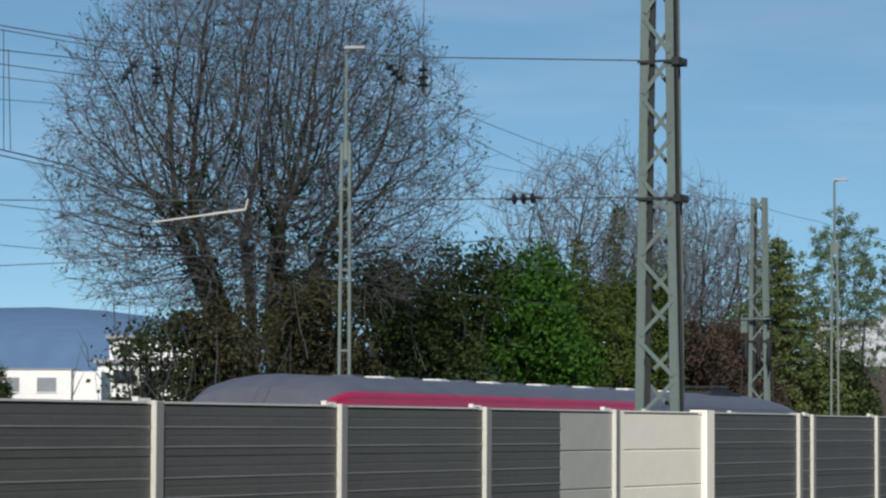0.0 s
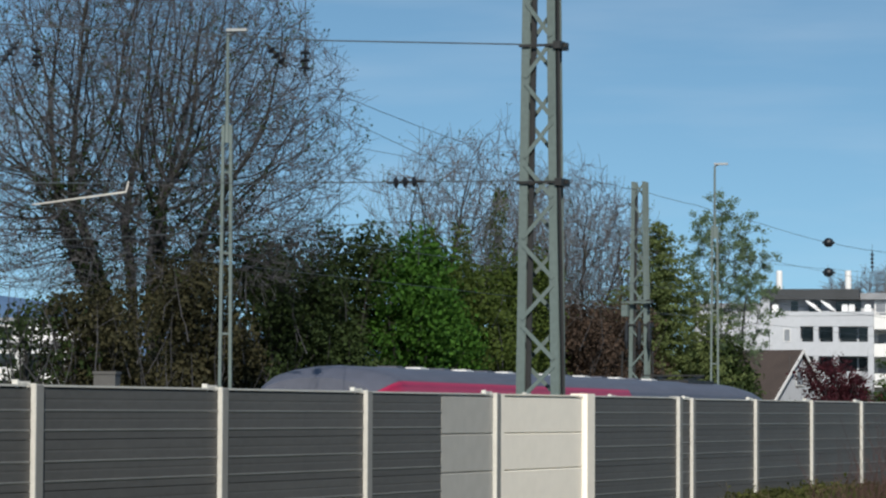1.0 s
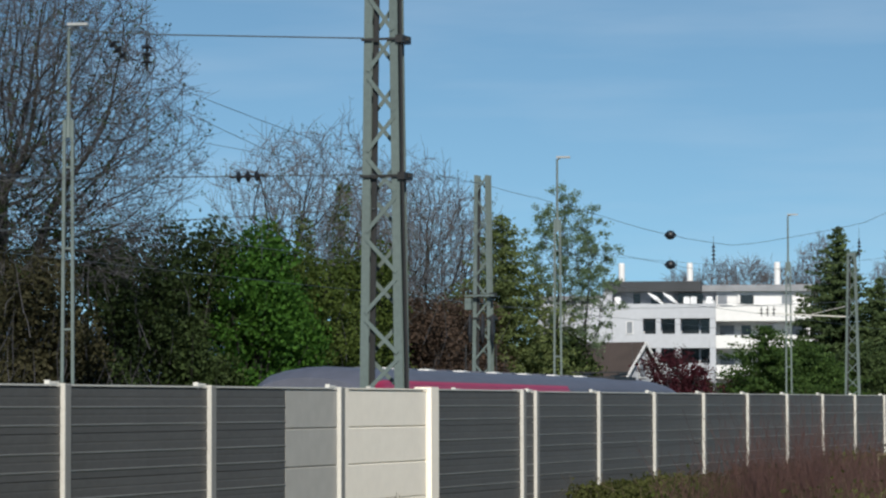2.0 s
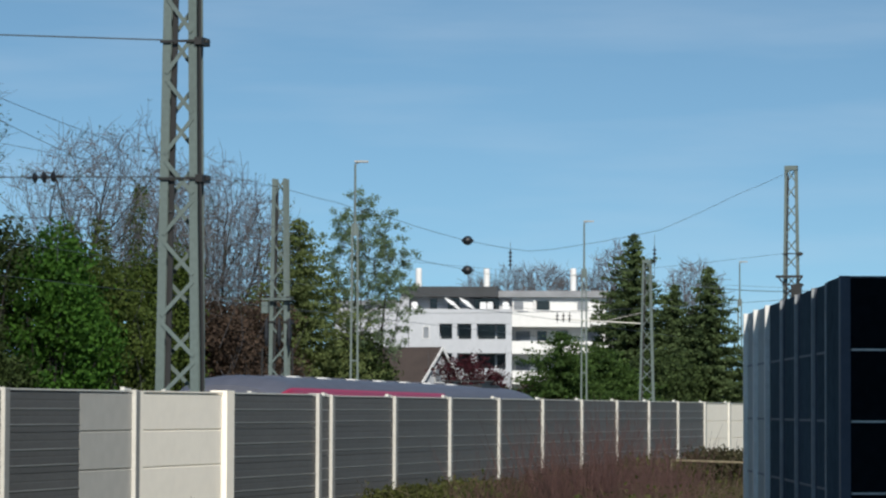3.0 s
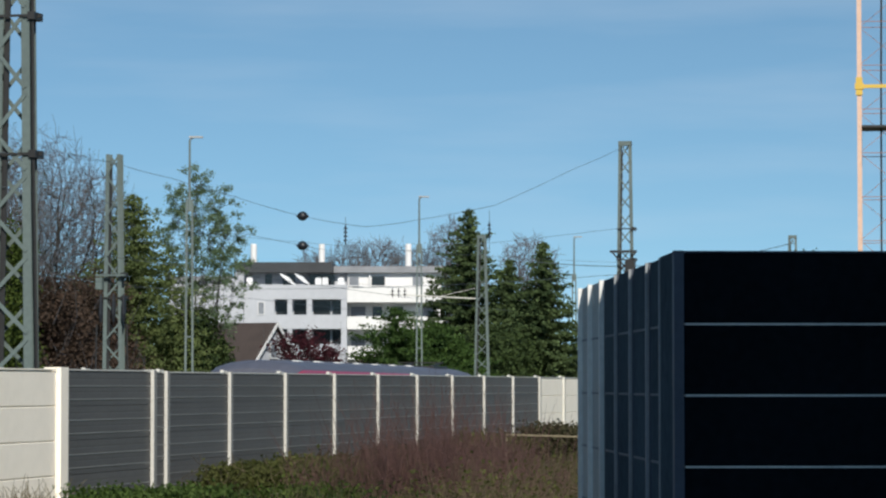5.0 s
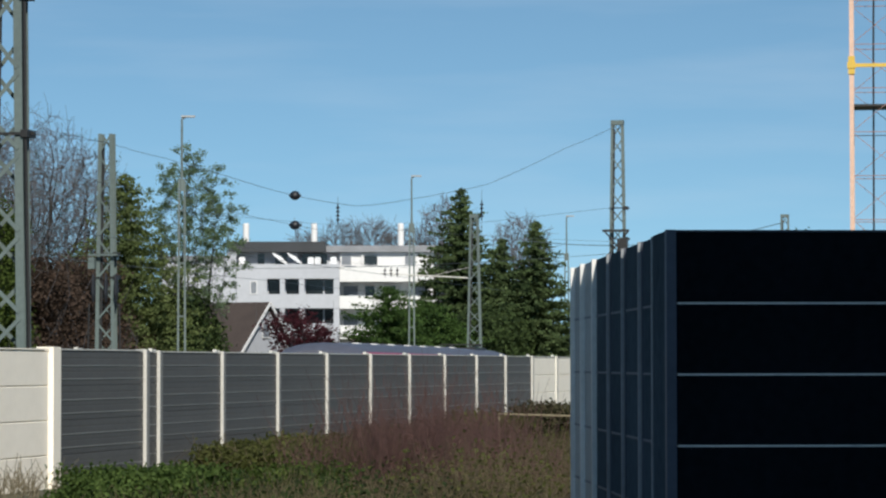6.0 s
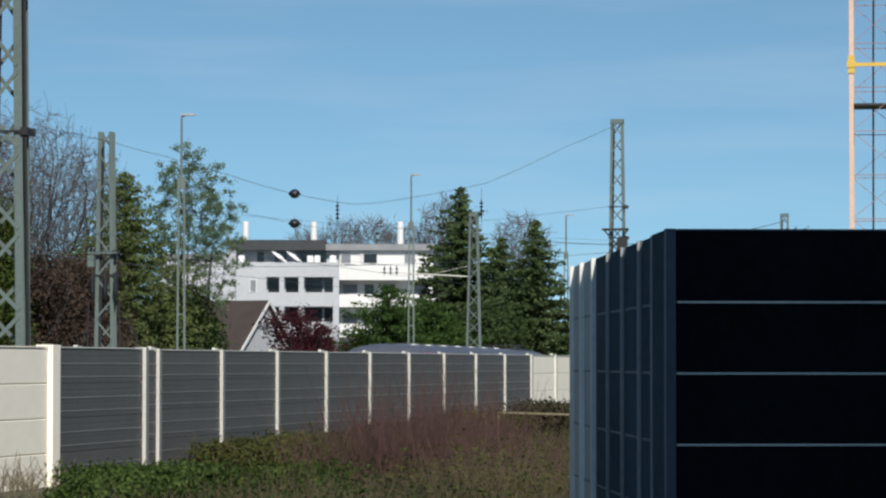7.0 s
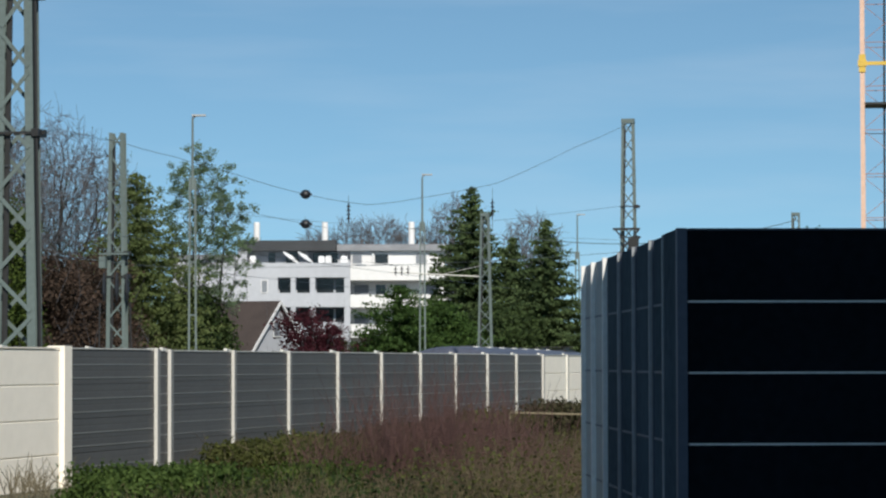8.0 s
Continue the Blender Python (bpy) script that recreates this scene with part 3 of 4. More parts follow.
    b.tube([(-29.7, 146.2, 6.4), (-31.5, 146.1, 6.0)], [0.012, 0.012], 5)
    tagged(part("cantilever_arm", b, M_POST), "pale cantilever arm on the slim mast", "cantilever arm")
    for k in range(3):
        insulator((-33.3 - 0.3 * k, 146, 6.15), (0, 0, 1), 2, 0.09, 0.16)
    for x, yy, za, zb in ((-21.0, 105.0, 7.45, 6.55), (-24.6, 99.2, 6.95, 6.35)):
        insulator((x, yy, (za + zb) / 2), (0, 0, 1), 4, 0.07, 0.13)
        wire([(x, yy, zb - 0.3), (x, yy, za + 0.25)], 0.007)
    # switchgear on the further tall mast
    sg = thing("switchgear", pose(-17.2, 110.35, 5.2), "dark switch box and clamps on a mast", "switchgear")
    b = Buf()
    b.box(-0.5, 0.45, -0.12, 0.0, 1.25, 1.33)
    b.box(0.05, 0.4, -0.2, 0.05, 0.35, 1.0)
    part("switch_frame", b, M_DARKSTEEL, sg)
    for x in (-0.35, 0.25):
        b = Buf()
        b.tube([(x, -0.1, -0.35), (x, -0.1, -0.1), (x, -0.1, 0.2), (x, -0.1, 0.3)], [0.04, 0.09, 0.08, 0.03], 8)
        part("switch_insulator", b, M_INS, sg)
    b = Buf()
    b.bar((-0.4, -0.1, 0.3), (0.42, -0.1, 1.25), 0.05)
    b.bar((0.42, -0.1, 0.3), (-0.4, -0.1, 1.25), 0.05)
    part("cross_brace", b, M_DARKSTEEL, sg)
    for z in (7.17, 6.22):
        t = thing("span_ball", pose(-25.61, 97.57, z), "dark round ball on an overhead wire", "wire ball", "balls on the wires")
        b = Buf()
        ang = [math.pi * k / 8 for k in range(9)]
        b.tube([(0, 0, -0.15 * math.cos(a)) for a in ang], [max(0.004, 0.17 * math.sin(a)) for a in ang], 14)
        part("ball", b, M_INS, t, smooth=True)
        b = Buf()
        b.box(-0.2, 0.2, -0.02, 0.02, -0.03, 0.03)
        part("clamp", b, M_DARKSTEEL, t)


# ---- the train ----
TRAIN_LEN = 28.0


def build_train():
    t = thing("regional_train", pose(-24.0, 47.0, RAIL_Z), "red regional train with a grey roof, leaving along the track", "train")

    def section(y):
        """Half section at y: roof height and half width, both drawn in at the cab ends."""
        f = min(1.0, y / 1.1)
        g = min(1.0, (TRAIN_LEN - y) / 4.0)
        s = (0.3 + 0.7 * math.sin(f * math.pi / 2))
        return 3.9 + 0.35 * s - 0.75 * (1 - math.sin(g * math.pi / 2) ** 0.8), 1.26 + 0.16 * min(1, math.sin(min(1, y / 0.8) * math.pi / 2), g * 2.2)

    n = 72
    roof = Buf()
    ys = [TRAIN_LEN * (0.5 - 0.5 * math.cos(math.pi * k / n)) for k in range(n + 1)]
    arc = [(1.0, 0.0), (0.995, 0.2), (0.975, 0.38), (0.93, 0.54), (0.80, 0.74), (0.58, 0.88), (0.3, 0.97), (0.0, 1.0)]
    arc = arc + [(-a, c) for a, c in arc[-2::-1]]
    rows = []
    for y in ys:
        h, w = section(y)
        e = h - 0.65
        rows.append([(w * a, y, e + 0.65 * c) for a, c in arc])
    m = len(arc)
    roof.add([p for r in rows for p in r], [(i * m + k, i * m + k + 1, (i + 1) * m + k + 1, (i + 1) * m + k) for i in range(n) for k in range(m - 1)])
    roof.mi = [1 if (k < 3 or k >= m - 4) and 0.02 <= ys[i] <= 14.2 else 0 for i in range(n) for k in range(m - 1)]
    roof.add(rows[0], [tuple(range(m))])
    roof.add(rows[-1], [tuple(range(m - 1, -1, -1))])
    part("roof", roof, (M_TRAINROOF, M_RED), t, "grey roof with red shoulders", smooth=True)
    for name, s in (("side_wall", 1), ("side_wall", -1)):
        b = Buf()
        vs, fs, sl = [], [], []
        for y in ys:
            h, w = section(y)
            for z in (0.55, 1.25, 2.0, 2.9, h - 0.65):
                vs.append((s * (w + 0.004), y, min(z, h - 0.65)))
        for i in range(n):
            for k in range(4):
                fs.append((i * 5 + k, (i + 1) * 5 + k, (i + 1) * 5 + k + 1, i * 5 + k + 1))
                sl.append(1 if (ys[i] < 0.02 or ys[i] > 14.2) else 0)
        b.add(vs, fs)
        b.mi = sl
        part(name, b, (M_RED, M_TRAINROOF), t, "traffic red side wall")
        b = Buf()
        b.box(s * 1.43, s * 1.445, 5, TRAIN_LEN - 5, 2.1, 2.95)
        part("window_band", b, M_GLASS, t, "dark window band")
        b = Buf()
        b.box(s * 1.425, s * 1.45, TRAIN_LEN - 3.8, TRAIN_LEN - 2.2, 3.22, 3.30)
        part("cab_stripe", b, M_TRAINWHITE, t, "light stripe over the cab")
    for y0, y1 in ((-0.05, 0.25), (TRAIN_LEN - 0.25, TRAIN_LEN + 0.05)):
        b = Buf()
        b.box(-1.2, 1.2, y0, y1, 0.5, 3.0)
        b.box(-1.0, 1.0, y0 + 0.06, y1 - 0.06, 3.0, 3.40)
        part("cab_front", b, M_TRAINROOF, t)
        b = Buf()
        b.box(-0.2, 1.0, y0 - 0.03, y1 + 0.03, 3.34, 3.39)
        part("cab_stripe", b, M_TRAINWHITE, t, "light stripe over the cab")
    for y in (3.5, 23.5):
        for s in (-0.75, 0.75):
            for dy in (-1.1, 1.1):
                b = Buf()
                b.tube([(s - 0.06, y + dy, 0.42), (s + 0.06, y + dy, 0.42)], [0.42, 0.42], 18)
                part("wheel", b, M_DARKSTEEL, t)
    # ventilators and fittings along the roof ridge
    for k in range(14):
        y = 3.4 + k * 1.25
        b = Buf()
        b.box(-0.25, 0.25, y, y + 0.42, 4.2, 4.262)
        b.box(-0.2, 0.2, y + 0.05, y + 0.37, 4.262, 4.28)
        part("roof_vent", b, M_TRAINWHITE if k % 2 else M_TRAINROOF, t)
    b = Buf()
    for s in (-0.5, 0.5):
        b.bar((s, 21.5, 4.28), (s, 23.2, 4.36), 0.05)
        b.bar((s, 23.2, 4.36), (s, 22.2, 4.40), 0.05)
    b.box(-0.8, 0.8, 22.1, 22.25, 4.38, 4.42)
    b.box(-0.7, 0.7, 21.2, 23.4, 4.2, 4.28)
    part("pantograph", b, M_DARKSTEEL, t, "folded dark pantograph")
    return t


# ---- buildings ----
def window_part(parent, x0, x1, z0, z1, y, material=None, frame=True):
    w = Buf()
    w.box(x0, x1, y - 0.03, y + 0.05, z0, z1)
    win = part("window", w, material or M_GLASS, parent)
    if frame:
        b = Buf()
        for a in (x0, x1 - 0.07):
            b.box(a, a + 0.07, y - 0.06, y - 0.031, z0, z1)
        b.box(x0, x1, y - 0.055, y - 0.032, z1 - 0.07, z1)
        b.box(x0, x1, y - 0.075, y - 0.033, z0 - 0.06, z0)
        part("window_frame", b, M_WHITE, win)
    return win


def build_apartments():
    """White terraced apartment block: x to the right and y away from the camera."""
    t = thing("apartment_building", pose(-76.9, 310.6, 0, 0, 0, 12), "white apartment building with balconies, roof terraces and chimneys", "apartment building")

    def box(name, x0, x1, y0, y1, z0, z1, m, label=""):
        b = Buf()
        b.box(x0, x1, y0, y1, z0, z1)
        return part(name, b, m, t, label)

    # left block, 3 m storeys; front at y = 0
    L0, L1, R1 = -11.5, 0.0, 9.6
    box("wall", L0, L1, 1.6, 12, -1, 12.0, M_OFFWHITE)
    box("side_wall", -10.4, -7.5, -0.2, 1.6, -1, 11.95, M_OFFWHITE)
    for z0, z1 in ((10.5, 11.95), (7.5, 8.93), (4.4, 5.9)):
        box("balcony_front", -7.5, L1, -0.2, 0.1, z0, z1, M_OFFWHITE, "white balcony parapet")
        box("balcony_slab", -7.5, L1, 0.1, 1.6, z0, z0 + 0.2, M_OFFWHITE)
    for z1 in (10.5, 7.5, 4.4):
        for x0, x1 in ((-7.5, -7.3), (-6.0, -5.5), (-4.05, -3.5), (-0.55, 0.05)):
            box("pillar", x0, x1, -0.15, 0.3, z1 - 1.6, z1, M_OFFWHITE)
        for x0, x1 in ((-7.2, -6.1), (-5.4, -4.15), (-3.4, -1.7), (-1.5, -0.6)):
            window_part(t, x0, x1, z1 - 1.5, z1 - 0.1, 1.57, frame=False)
        window_part(t, -9.0, -8.3, z1 - 1.5, z1 - 0.25, -0.22, M_SHUTTER)
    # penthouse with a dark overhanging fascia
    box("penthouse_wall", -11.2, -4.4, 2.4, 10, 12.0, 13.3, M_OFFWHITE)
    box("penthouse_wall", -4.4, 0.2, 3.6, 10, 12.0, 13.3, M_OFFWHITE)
    box("roof_fascia", -11.3, -1.45, 0.7, 11, 13.25, 14.3, M_ROOFBAND, "dark overhanging roof fascia")
    for x0, x1 in ((-8.4, -7.7),):
        window_part(t, x0, x1, 12.1, 13.1, 2.36, frame=False)
    # The wide dark pane stands in for the shade of a terrace recess.
    for x0, x1 in ((-6.6, -5.4), (-3.9, -1.35)):
        window_part(t, x0, x1, 12.05, 13.15, 3.57 if x0 > -4.3 else 2.36, frame=False)
    b = Buf()
    b.add([(-13.5, -0.4, 10.0), (-10.4, -0.4, 10.0), (-10.4, -0.4, 13.2), (-11.2, -0.4, 13.2), (-13.5, 6, 10.0), (-10.4, 6, 10.0), (-10.4, 6, 13.2), (-11.2, 6, 13.2)], [(0, 1, 2, 3), (7, 6, 5, 4), (3, 2, 6, 7), (0, 3, 7, 4)])
    part("gable_wall", b, M_OFFWHITE, t)
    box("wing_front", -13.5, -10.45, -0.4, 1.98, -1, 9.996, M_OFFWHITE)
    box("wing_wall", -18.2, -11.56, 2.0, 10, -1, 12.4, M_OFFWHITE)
    box("roof_fascia", -18.6, -11.56, 1.6, 10.4, 12.4, 12.9, M_ROOFBAND2, "grey roof fascia")
    # right block, set back behind its balconies
    box("wall", L1, R1, 3.0, 12, -1, 13.3, M_WHITE)
    box("roof_fascia", -1.4, R1 + 0.5, 2.3, 12, 13.3, 13.95, M_ROOFBAND2, "grey roof fascia")
    for z0, z1, x1 in ((10.2, 11.68, 9.3), (7.45, 8.75, 10.0), (4.4, 5.75, 10.0)):
        box("balcony_front", L1 + 0.06, x1, -0.1, 0.15, z0, z1, M_WHITE, "white balcony parapet")
        box("balcony_slab", L1 + 0.06, x1, 0.15, 3.0, z0, z0 + 0.2, M_WHITE)
    for x0, x1, g in ((-1.1, -0.3, M_SHUTTER), (0.1, 1.2, M_SHUTTER), (2.4, 3.9, M_GLASS), (6.6, 7.8, M_SHUTTER)):
        window_part(t, x0, x1, 12.0, 13.0, 2.95 if x0 > 0 else 3.57, g)
    box("door_reveal", 2.2, 2.35, 2.7, 3.0, 11.7, 13.1, M_WHITE)
    for z0 in (8.0, 5.0):
        for x0, x1, g in ((0.3, 1.9, M_SHUTTER), (2.5, 3.6, M_GLASS), (4.4, 5.8, M_GLASS), (7.5, 9.0, M_SHUTTER)):
            window_part(t, x0, x1, z0 + 0.3, z0 + 1.9, 2.95, g)
    for x in (-9.75, -2.73, 6.2):
        b = Buf()
        b.tube([(x, 5, 13.6), (x, 5, 16.2), (x, 5, 16.35)], [0.32, 0.32, 0.26], 14)
        part("chimney", b, M_WHITE, t, "white round chimney")
    # parasols and terrace furniture
    for x in (-6.75, -5.25):
        b = Buf()
        ring = [(x + 0.75 + 0.95 * math.cos(a) * 0.82 + 0.25 * math.sin(a), 0.5 + 0.6 * math.sin(a), 12.55 - 0.62 * math.cos(a)) for a in (2 * math.pi * k / 10 for k in range(10))]
        b.add(ring + [(x + 0.85, 0.35, 12.75)], [(k, (k + 1) % 10, 10) for k in range(10)])
        b.add([(p[0], p[1], p[2] - 0.04) for p in ring], [tuple(range(9, -1, -1))])
        part("parasol", b, M_AWNING, t, "tilted white parasol")
    for x in (-10.2, -3.2, -2.5, -0.9):
        b = Buf()
        b.box(x, x + 0.62, 0.5, 1.1, 12.0, 12.62)
        b.box(x + 0.06, x + 0.56, 0.56, 1.04, 12.62, 12.72)
        part("planter", b, M_AWNING, t)
    for x, z in ((1.0, 8.75), (4.9, 8.75), (0.6, 11.68), (4.0, 11.68)):
        b = Buf()
        b.box(x, x + 1.1, 0.4, 0.9, z - 0.2, z + 0.12)
        part("terrace_chair", b, M_SHUTTER, t)


def build_house():
    """A small gabled house with a brown roof; the ridge runs away to the far left."""
    t = thing("gabled_house", pose(-55.3, 203.0, 0, 0, 0, 74), "small house with brown tiled roof and pale gable", "house")
    b = Buf()
    b.box(-3.3, 3.3, 0.0, 8.0, -1, 2.75)
    for y in (0.0, 8.0):
        b.add([(-3.3, y, 2.75), (3.3, y, 2.75), (0.0, y, 5.75)], [(0, 1, 2)])
    part("wall", b, M_OFFWHITE, t)
    for s in (-1, 1):
        b = Buf()
        p = [(s * 3.8, -0.35, 2.33), (s * 3.8, 8.4, 2.33), (0, 8.4, 5.78), (0, -0.35, 5.78)]
        b.add(p + [(x, y, z + 0.16) for x, y, z in p], [(3, 2, 1, 0), (4, 5, 6, 7), (0, 1, 5, 4), (1, 2, 6, 5), (2, 3, 7, 6), (3, 0, 4, 7)])
        part("roof", b, M_TILE, t, "brown tiled roof slope")
        b = Buf()
        b.bar((s * 3.75, -0.37, 2.40), (0, -0.37, 5.86), 0.05, 0.2)
        part("bargeboard", b, M_WHITE, t)
    for x0, x1, z0, z1 in ((-0.5, 0.5, 3.6, 4.6), (-1.6, -0.7, 1.4, 2.6), (0.7, 1.6, 1.4, 2.6)):
        window_part(t, x0, x1, z0, z1, -0.02, M_SHUTTER)


def build_left_houses():
    t = thing("white_flat_house", pose(-122.96, 208.2, 0, 0, 0, 24), "white flat-roofed house with a grey shuttered window", "house")
    b = Buf()
    b.box(-9, 0, 0, 8, -1, 6.0)
    part("wall", b, M_WHITE, t)
    b = Buf()
    b.box(0, 2.2, 0.9, 8, -1, 5.9)
    part("wall", b, M_WHITE, t)
    b = Buf()
    b.box(-9.1, 0.08, -0.08, 8.1, 6.0, 6.1)
    part("roof_edge", b, M_ROOFBAND2, t)
    for x0, x1 in ((-5.1, -3.85), (-2.64, -1.03)):
        window_part(t, x0, x1, 4.31, 5.46, -0.02, M_SHUTTER)
    t = thing("white_terraced_house", pose(-130.6, 226.6, 0, 0, 0, 24), "white stepped house half hidden by bushes", "house")
    for k, (x0, x1, z1) in enumerate(((-0.6, 9.0, 6.9), (0.2, 9.0, 9.0))):
        b = Buf()
        b.box(x0, x1, k * 1.5, 9, -1 if k == 0 else 6.9, z1)
        part("wall", b, M_WHITE, t)
        b = Buf()
        b.box(x0 - 0.3, x1 + 0.3, k * 1.5 - 0.4, 9, z1, z1 + 0.3)
        part("roof_edge", b, M_ROOFBAND2, t)
    for x0, x1, z in ((0.4, 2.0, 3.0), (3.0, 4.8, 3.0), (0.6, 2.6, 5.2), (3.4, 5.4, 5.2), (1.0, 2.2, 7.4)):
        window_part(t, x0, x1, z, z + 1.2, -0.02 if z < 6.5 else 1.48)
    # signal cabinet in the cutting beyond the barrier
    t = thing("equipment_cabinet", pose(-30.5, 57.95, RAIL_Z - 0.5, 0, 0, 12), "grey metal equipment cabinet beside the track", "cabinet")
    b = Buf()
    b.box(-0.23, 0.23, -0.2, 0.2, 0, 4.58)
    b.box(-0.25, 0.25, -0.22, 0.22, 4.58, 4.64)
    part("body", b, M_PANEL, t)


def build_crane():
    """Part of a tower crane: a square lattice mast."""
    t = thing("tower_crane", pose(-9.0, 124.85, 0, 0, 0, 4.2), "orange lattice mast of a tower crane", "crane")
    w, bay, n = 1.05, 1.72, 16
    z0 = -1.2
    for x in (-w, w):
        for y in (-w, w):
            b = Buf()
            b.box(x - 0.085, x + 0.085, y - 0.085, y + 0.085, z0, z0 + bay * n)
            part("leg", b, M_CRANE, t)
    for k in range(n + 1):
        z = z0 + k * bay
        for a, c in (((-w, -w), (w, -w)), ((w, -w), (w, w)), ((w, w), (-w, w)), ((-w, w), (-w, -w))):
            b = Buf()
            b.bar((*a, z), (*c, z), 0.03)
            part("crossbar", b, M_CRANERUST, t)
            if k < n:
                b = Buf()
                p, q = (a, c) if k % 2 else (c, a)
                b.bar((*p, z), (*q, z + bay), 0.022)
                part("brace", b, M_CRANERUST, t)
    for zc in (13.45,):
        for x in (-w, w):
            b = Buf()
            b.box(x - 0.13, x + 0.13, -w - 0.14, -w + 0.1, zc - 0.35, zc + 0.35)
            b.box(x - 0.17, x + 0.17, -w - 0.17, -w + 0.1, zc - 0.12, zc + 0.12)
            part("joint_block", b, M_CRANEYELLOW, t, "yellow mast joint")
        b = Buf()
        b.box(-w, w, -w - 0.05, -w + 0.05, zc - 0.07, zc + 0.07)
        part("collar", b, M_CRANEYELLOW, t)
    b = Buf()
    b.tube([(-0.25, 0, -1), (-0.2, 0, 14), (-0.1, 0, 26)], [0.04] * 3, 6)
    part("cable", b, M_DARKSTEEL, t, "black power cable")
    b = Buf()
    b.box(-w, w, -w, w, 11.85, 11.93)
    part("platform", b, M_DARKSTEEL, t)


def build_hills():
    b = Buf()
    n = 60
    vs = []
    for k in range(n + 1):
        a = radians(-10 + 60 * k / n)
        d = 3200
        x, y = -d * math.sin(a), d * math.cos(a)
        h = 68 + 52 * math.exp(-((math.degrees(a) - 31) / 5.0) ** 2) + 6 * noise.noise((k * 0.35, 0, 0)) + 2 * noise.noise((k * 1.3, 5, 0))
        if math.degrees(a) < 24:
            h *= max(0.25, 1 - (24 - math.degrees(a)) / 14)
        vs += [(x, y, -5), (x, y, h * 0.7), (x * 1.1, y * 1.1, h * 1.1)]
    b.add(vs, [(3 * k + j, 3 * k + 3 + j, 3 * k + 4 + j, 3 * k + 1 + j) for k in range(n) for j in (0, 1)])
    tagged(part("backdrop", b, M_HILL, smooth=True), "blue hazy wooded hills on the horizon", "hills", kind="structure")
# ---- trees and shrubs ----
def fill_crown(stems, centre, radii, count, step, kill, rng, lift=0.0, hollow=2.4, low=0.0):
    """Branches that grow from the stems towards points scattered through an egg-shaped crown, until each point is reached."""
    pts, parent = [], []
    for stem in stems:
        last = -1
        for p in stem:
            pts.append(np.array(p))
            parent.append(last)
            last = len(pts) - 1
    goal = []
    while len(goal) < count:
        v = np.array([rng.gauss(0, 1) for _ in range(3)])
        v *= rng.random() ** (1 / hollow) / np.linalg.norm(v)
        bulge = 1 + 0.16 * noise.noise((v[0] * 2.2 + centre[2], v[1] * 2.2, v[2] * 2.2))
        q = np.array(centre) + v * np.array(radii) * bulge
        if q[2] > low:
            goal.append(q)
    goal = np.array(goal)
    best = np.full(len(goal), 1e9)
    near = np.zeros(len(goal), int)

    def look_at(first):
        """Lets every point know whether one of the newest branch nodes is its nearest."""
        new_nodes = np.array(pts[first:])
        for k in range(0, len(new_nodes), 400):
            d = np.linalg.norm(goal[:, None] - new_nodes[None, k:k + 400], axis=2)
            i = d.argmin(1)
            dm = d[np.arange(len(goal)), i]
            closer = dm < best
            best[closer] = dm[closer]
            near[closer] = first + k + i[closer]

    look_at(0)
    alive = np.ones(len(goal), bool)
    forks = {}
    for _ in range(110):
        alive &= best > kill
        if not alive.any():
            break
        pull = {}
        for k in np.nonzero(alive)[0]:
            if forks.get(near[k], 0) > 2:
                alive[k] = False
                continue
            d = goal[k] - pts[near[k]]
            pull.setdefault(near[k], np.zeros(3))
            pull[near[k]] += d / np.linalg.norm(d)
        first = len(pts)
        for k, d in pull.items():
            forks[k] = forks.get(k, 0) + 1
            d = d / (np.linalg.norm(d) + 1e-6)
            back = pts[k] - pts[parent[k]] if parent[k] >= 0 else np.array((0, 0, 1.0))
            d = d + 0.6 * back / (np.linalg.norm(back) + 1e-6) + np.array((rng.gauss(0, 0.14), rng.gauss(0, 0.14), rng.gauss(0, 0.12) + lift))
            q = pts[k] + step * d / np.linalg.norm(d)
            pts.append(q)
            parent.append(k)
        look_at(first)
    return pts, parent


def branch_tubes(pts, parent, min_r, base_r, wood, twigs, thick=0.03):
    """Thickness from the number of tips that each branch feeds; one tube from fork to fork."""
    n = len(pts)
    kids = [[] for _ in range(n)]
    for k in range(n):
        if parent[k] >= 0:
            kids[parent[k]].append(k)
    area = [0.0] * n
    for k in range(n - 1, -1, -1):
        area[k] += 0.0 if kids[k] else 1.0
        if parent[k] >= 0:
            area[parent[k]] += area[k]
    most = max(area)
    rad = [min_r * v ** (math.log(base_r / min_r) / math.log(most)) for v in area]
    todo = [(k, None) for k in range(n) if parent[k] < 0]
    while todo:
        k, start = todo.pop()
        chain = ([start] if start is not None else []) + [k]
        while kids[chain[-1]]:
            nxt = sorted(kids[chain[-1]], key=lambda c: -area[c])
            for c in nxt[1:]:
                todo.append((c, chain[-1]))
            chain.append(nxt[0])
        if len(chain) < 2:
            continue
        rr = [rad[c] for c in chain]
        if start is not None:
            rr[0] = rr[1]
        cut = next((i for i, r in enumerate(rr) if r < thick), len(rr))
        if cut >= 2:
            wood.tube([pts[c] for c in chain[:cut]], rr[:cut], 6, caps=False)
        if cut < len(chain):
            i = max(0, cut - 1)
            if len(chain) - i >= 2:
                twigs.tube([pts[c] for c in chain[i:]], rr[i:], 3, caps=False)
    return kids, rad


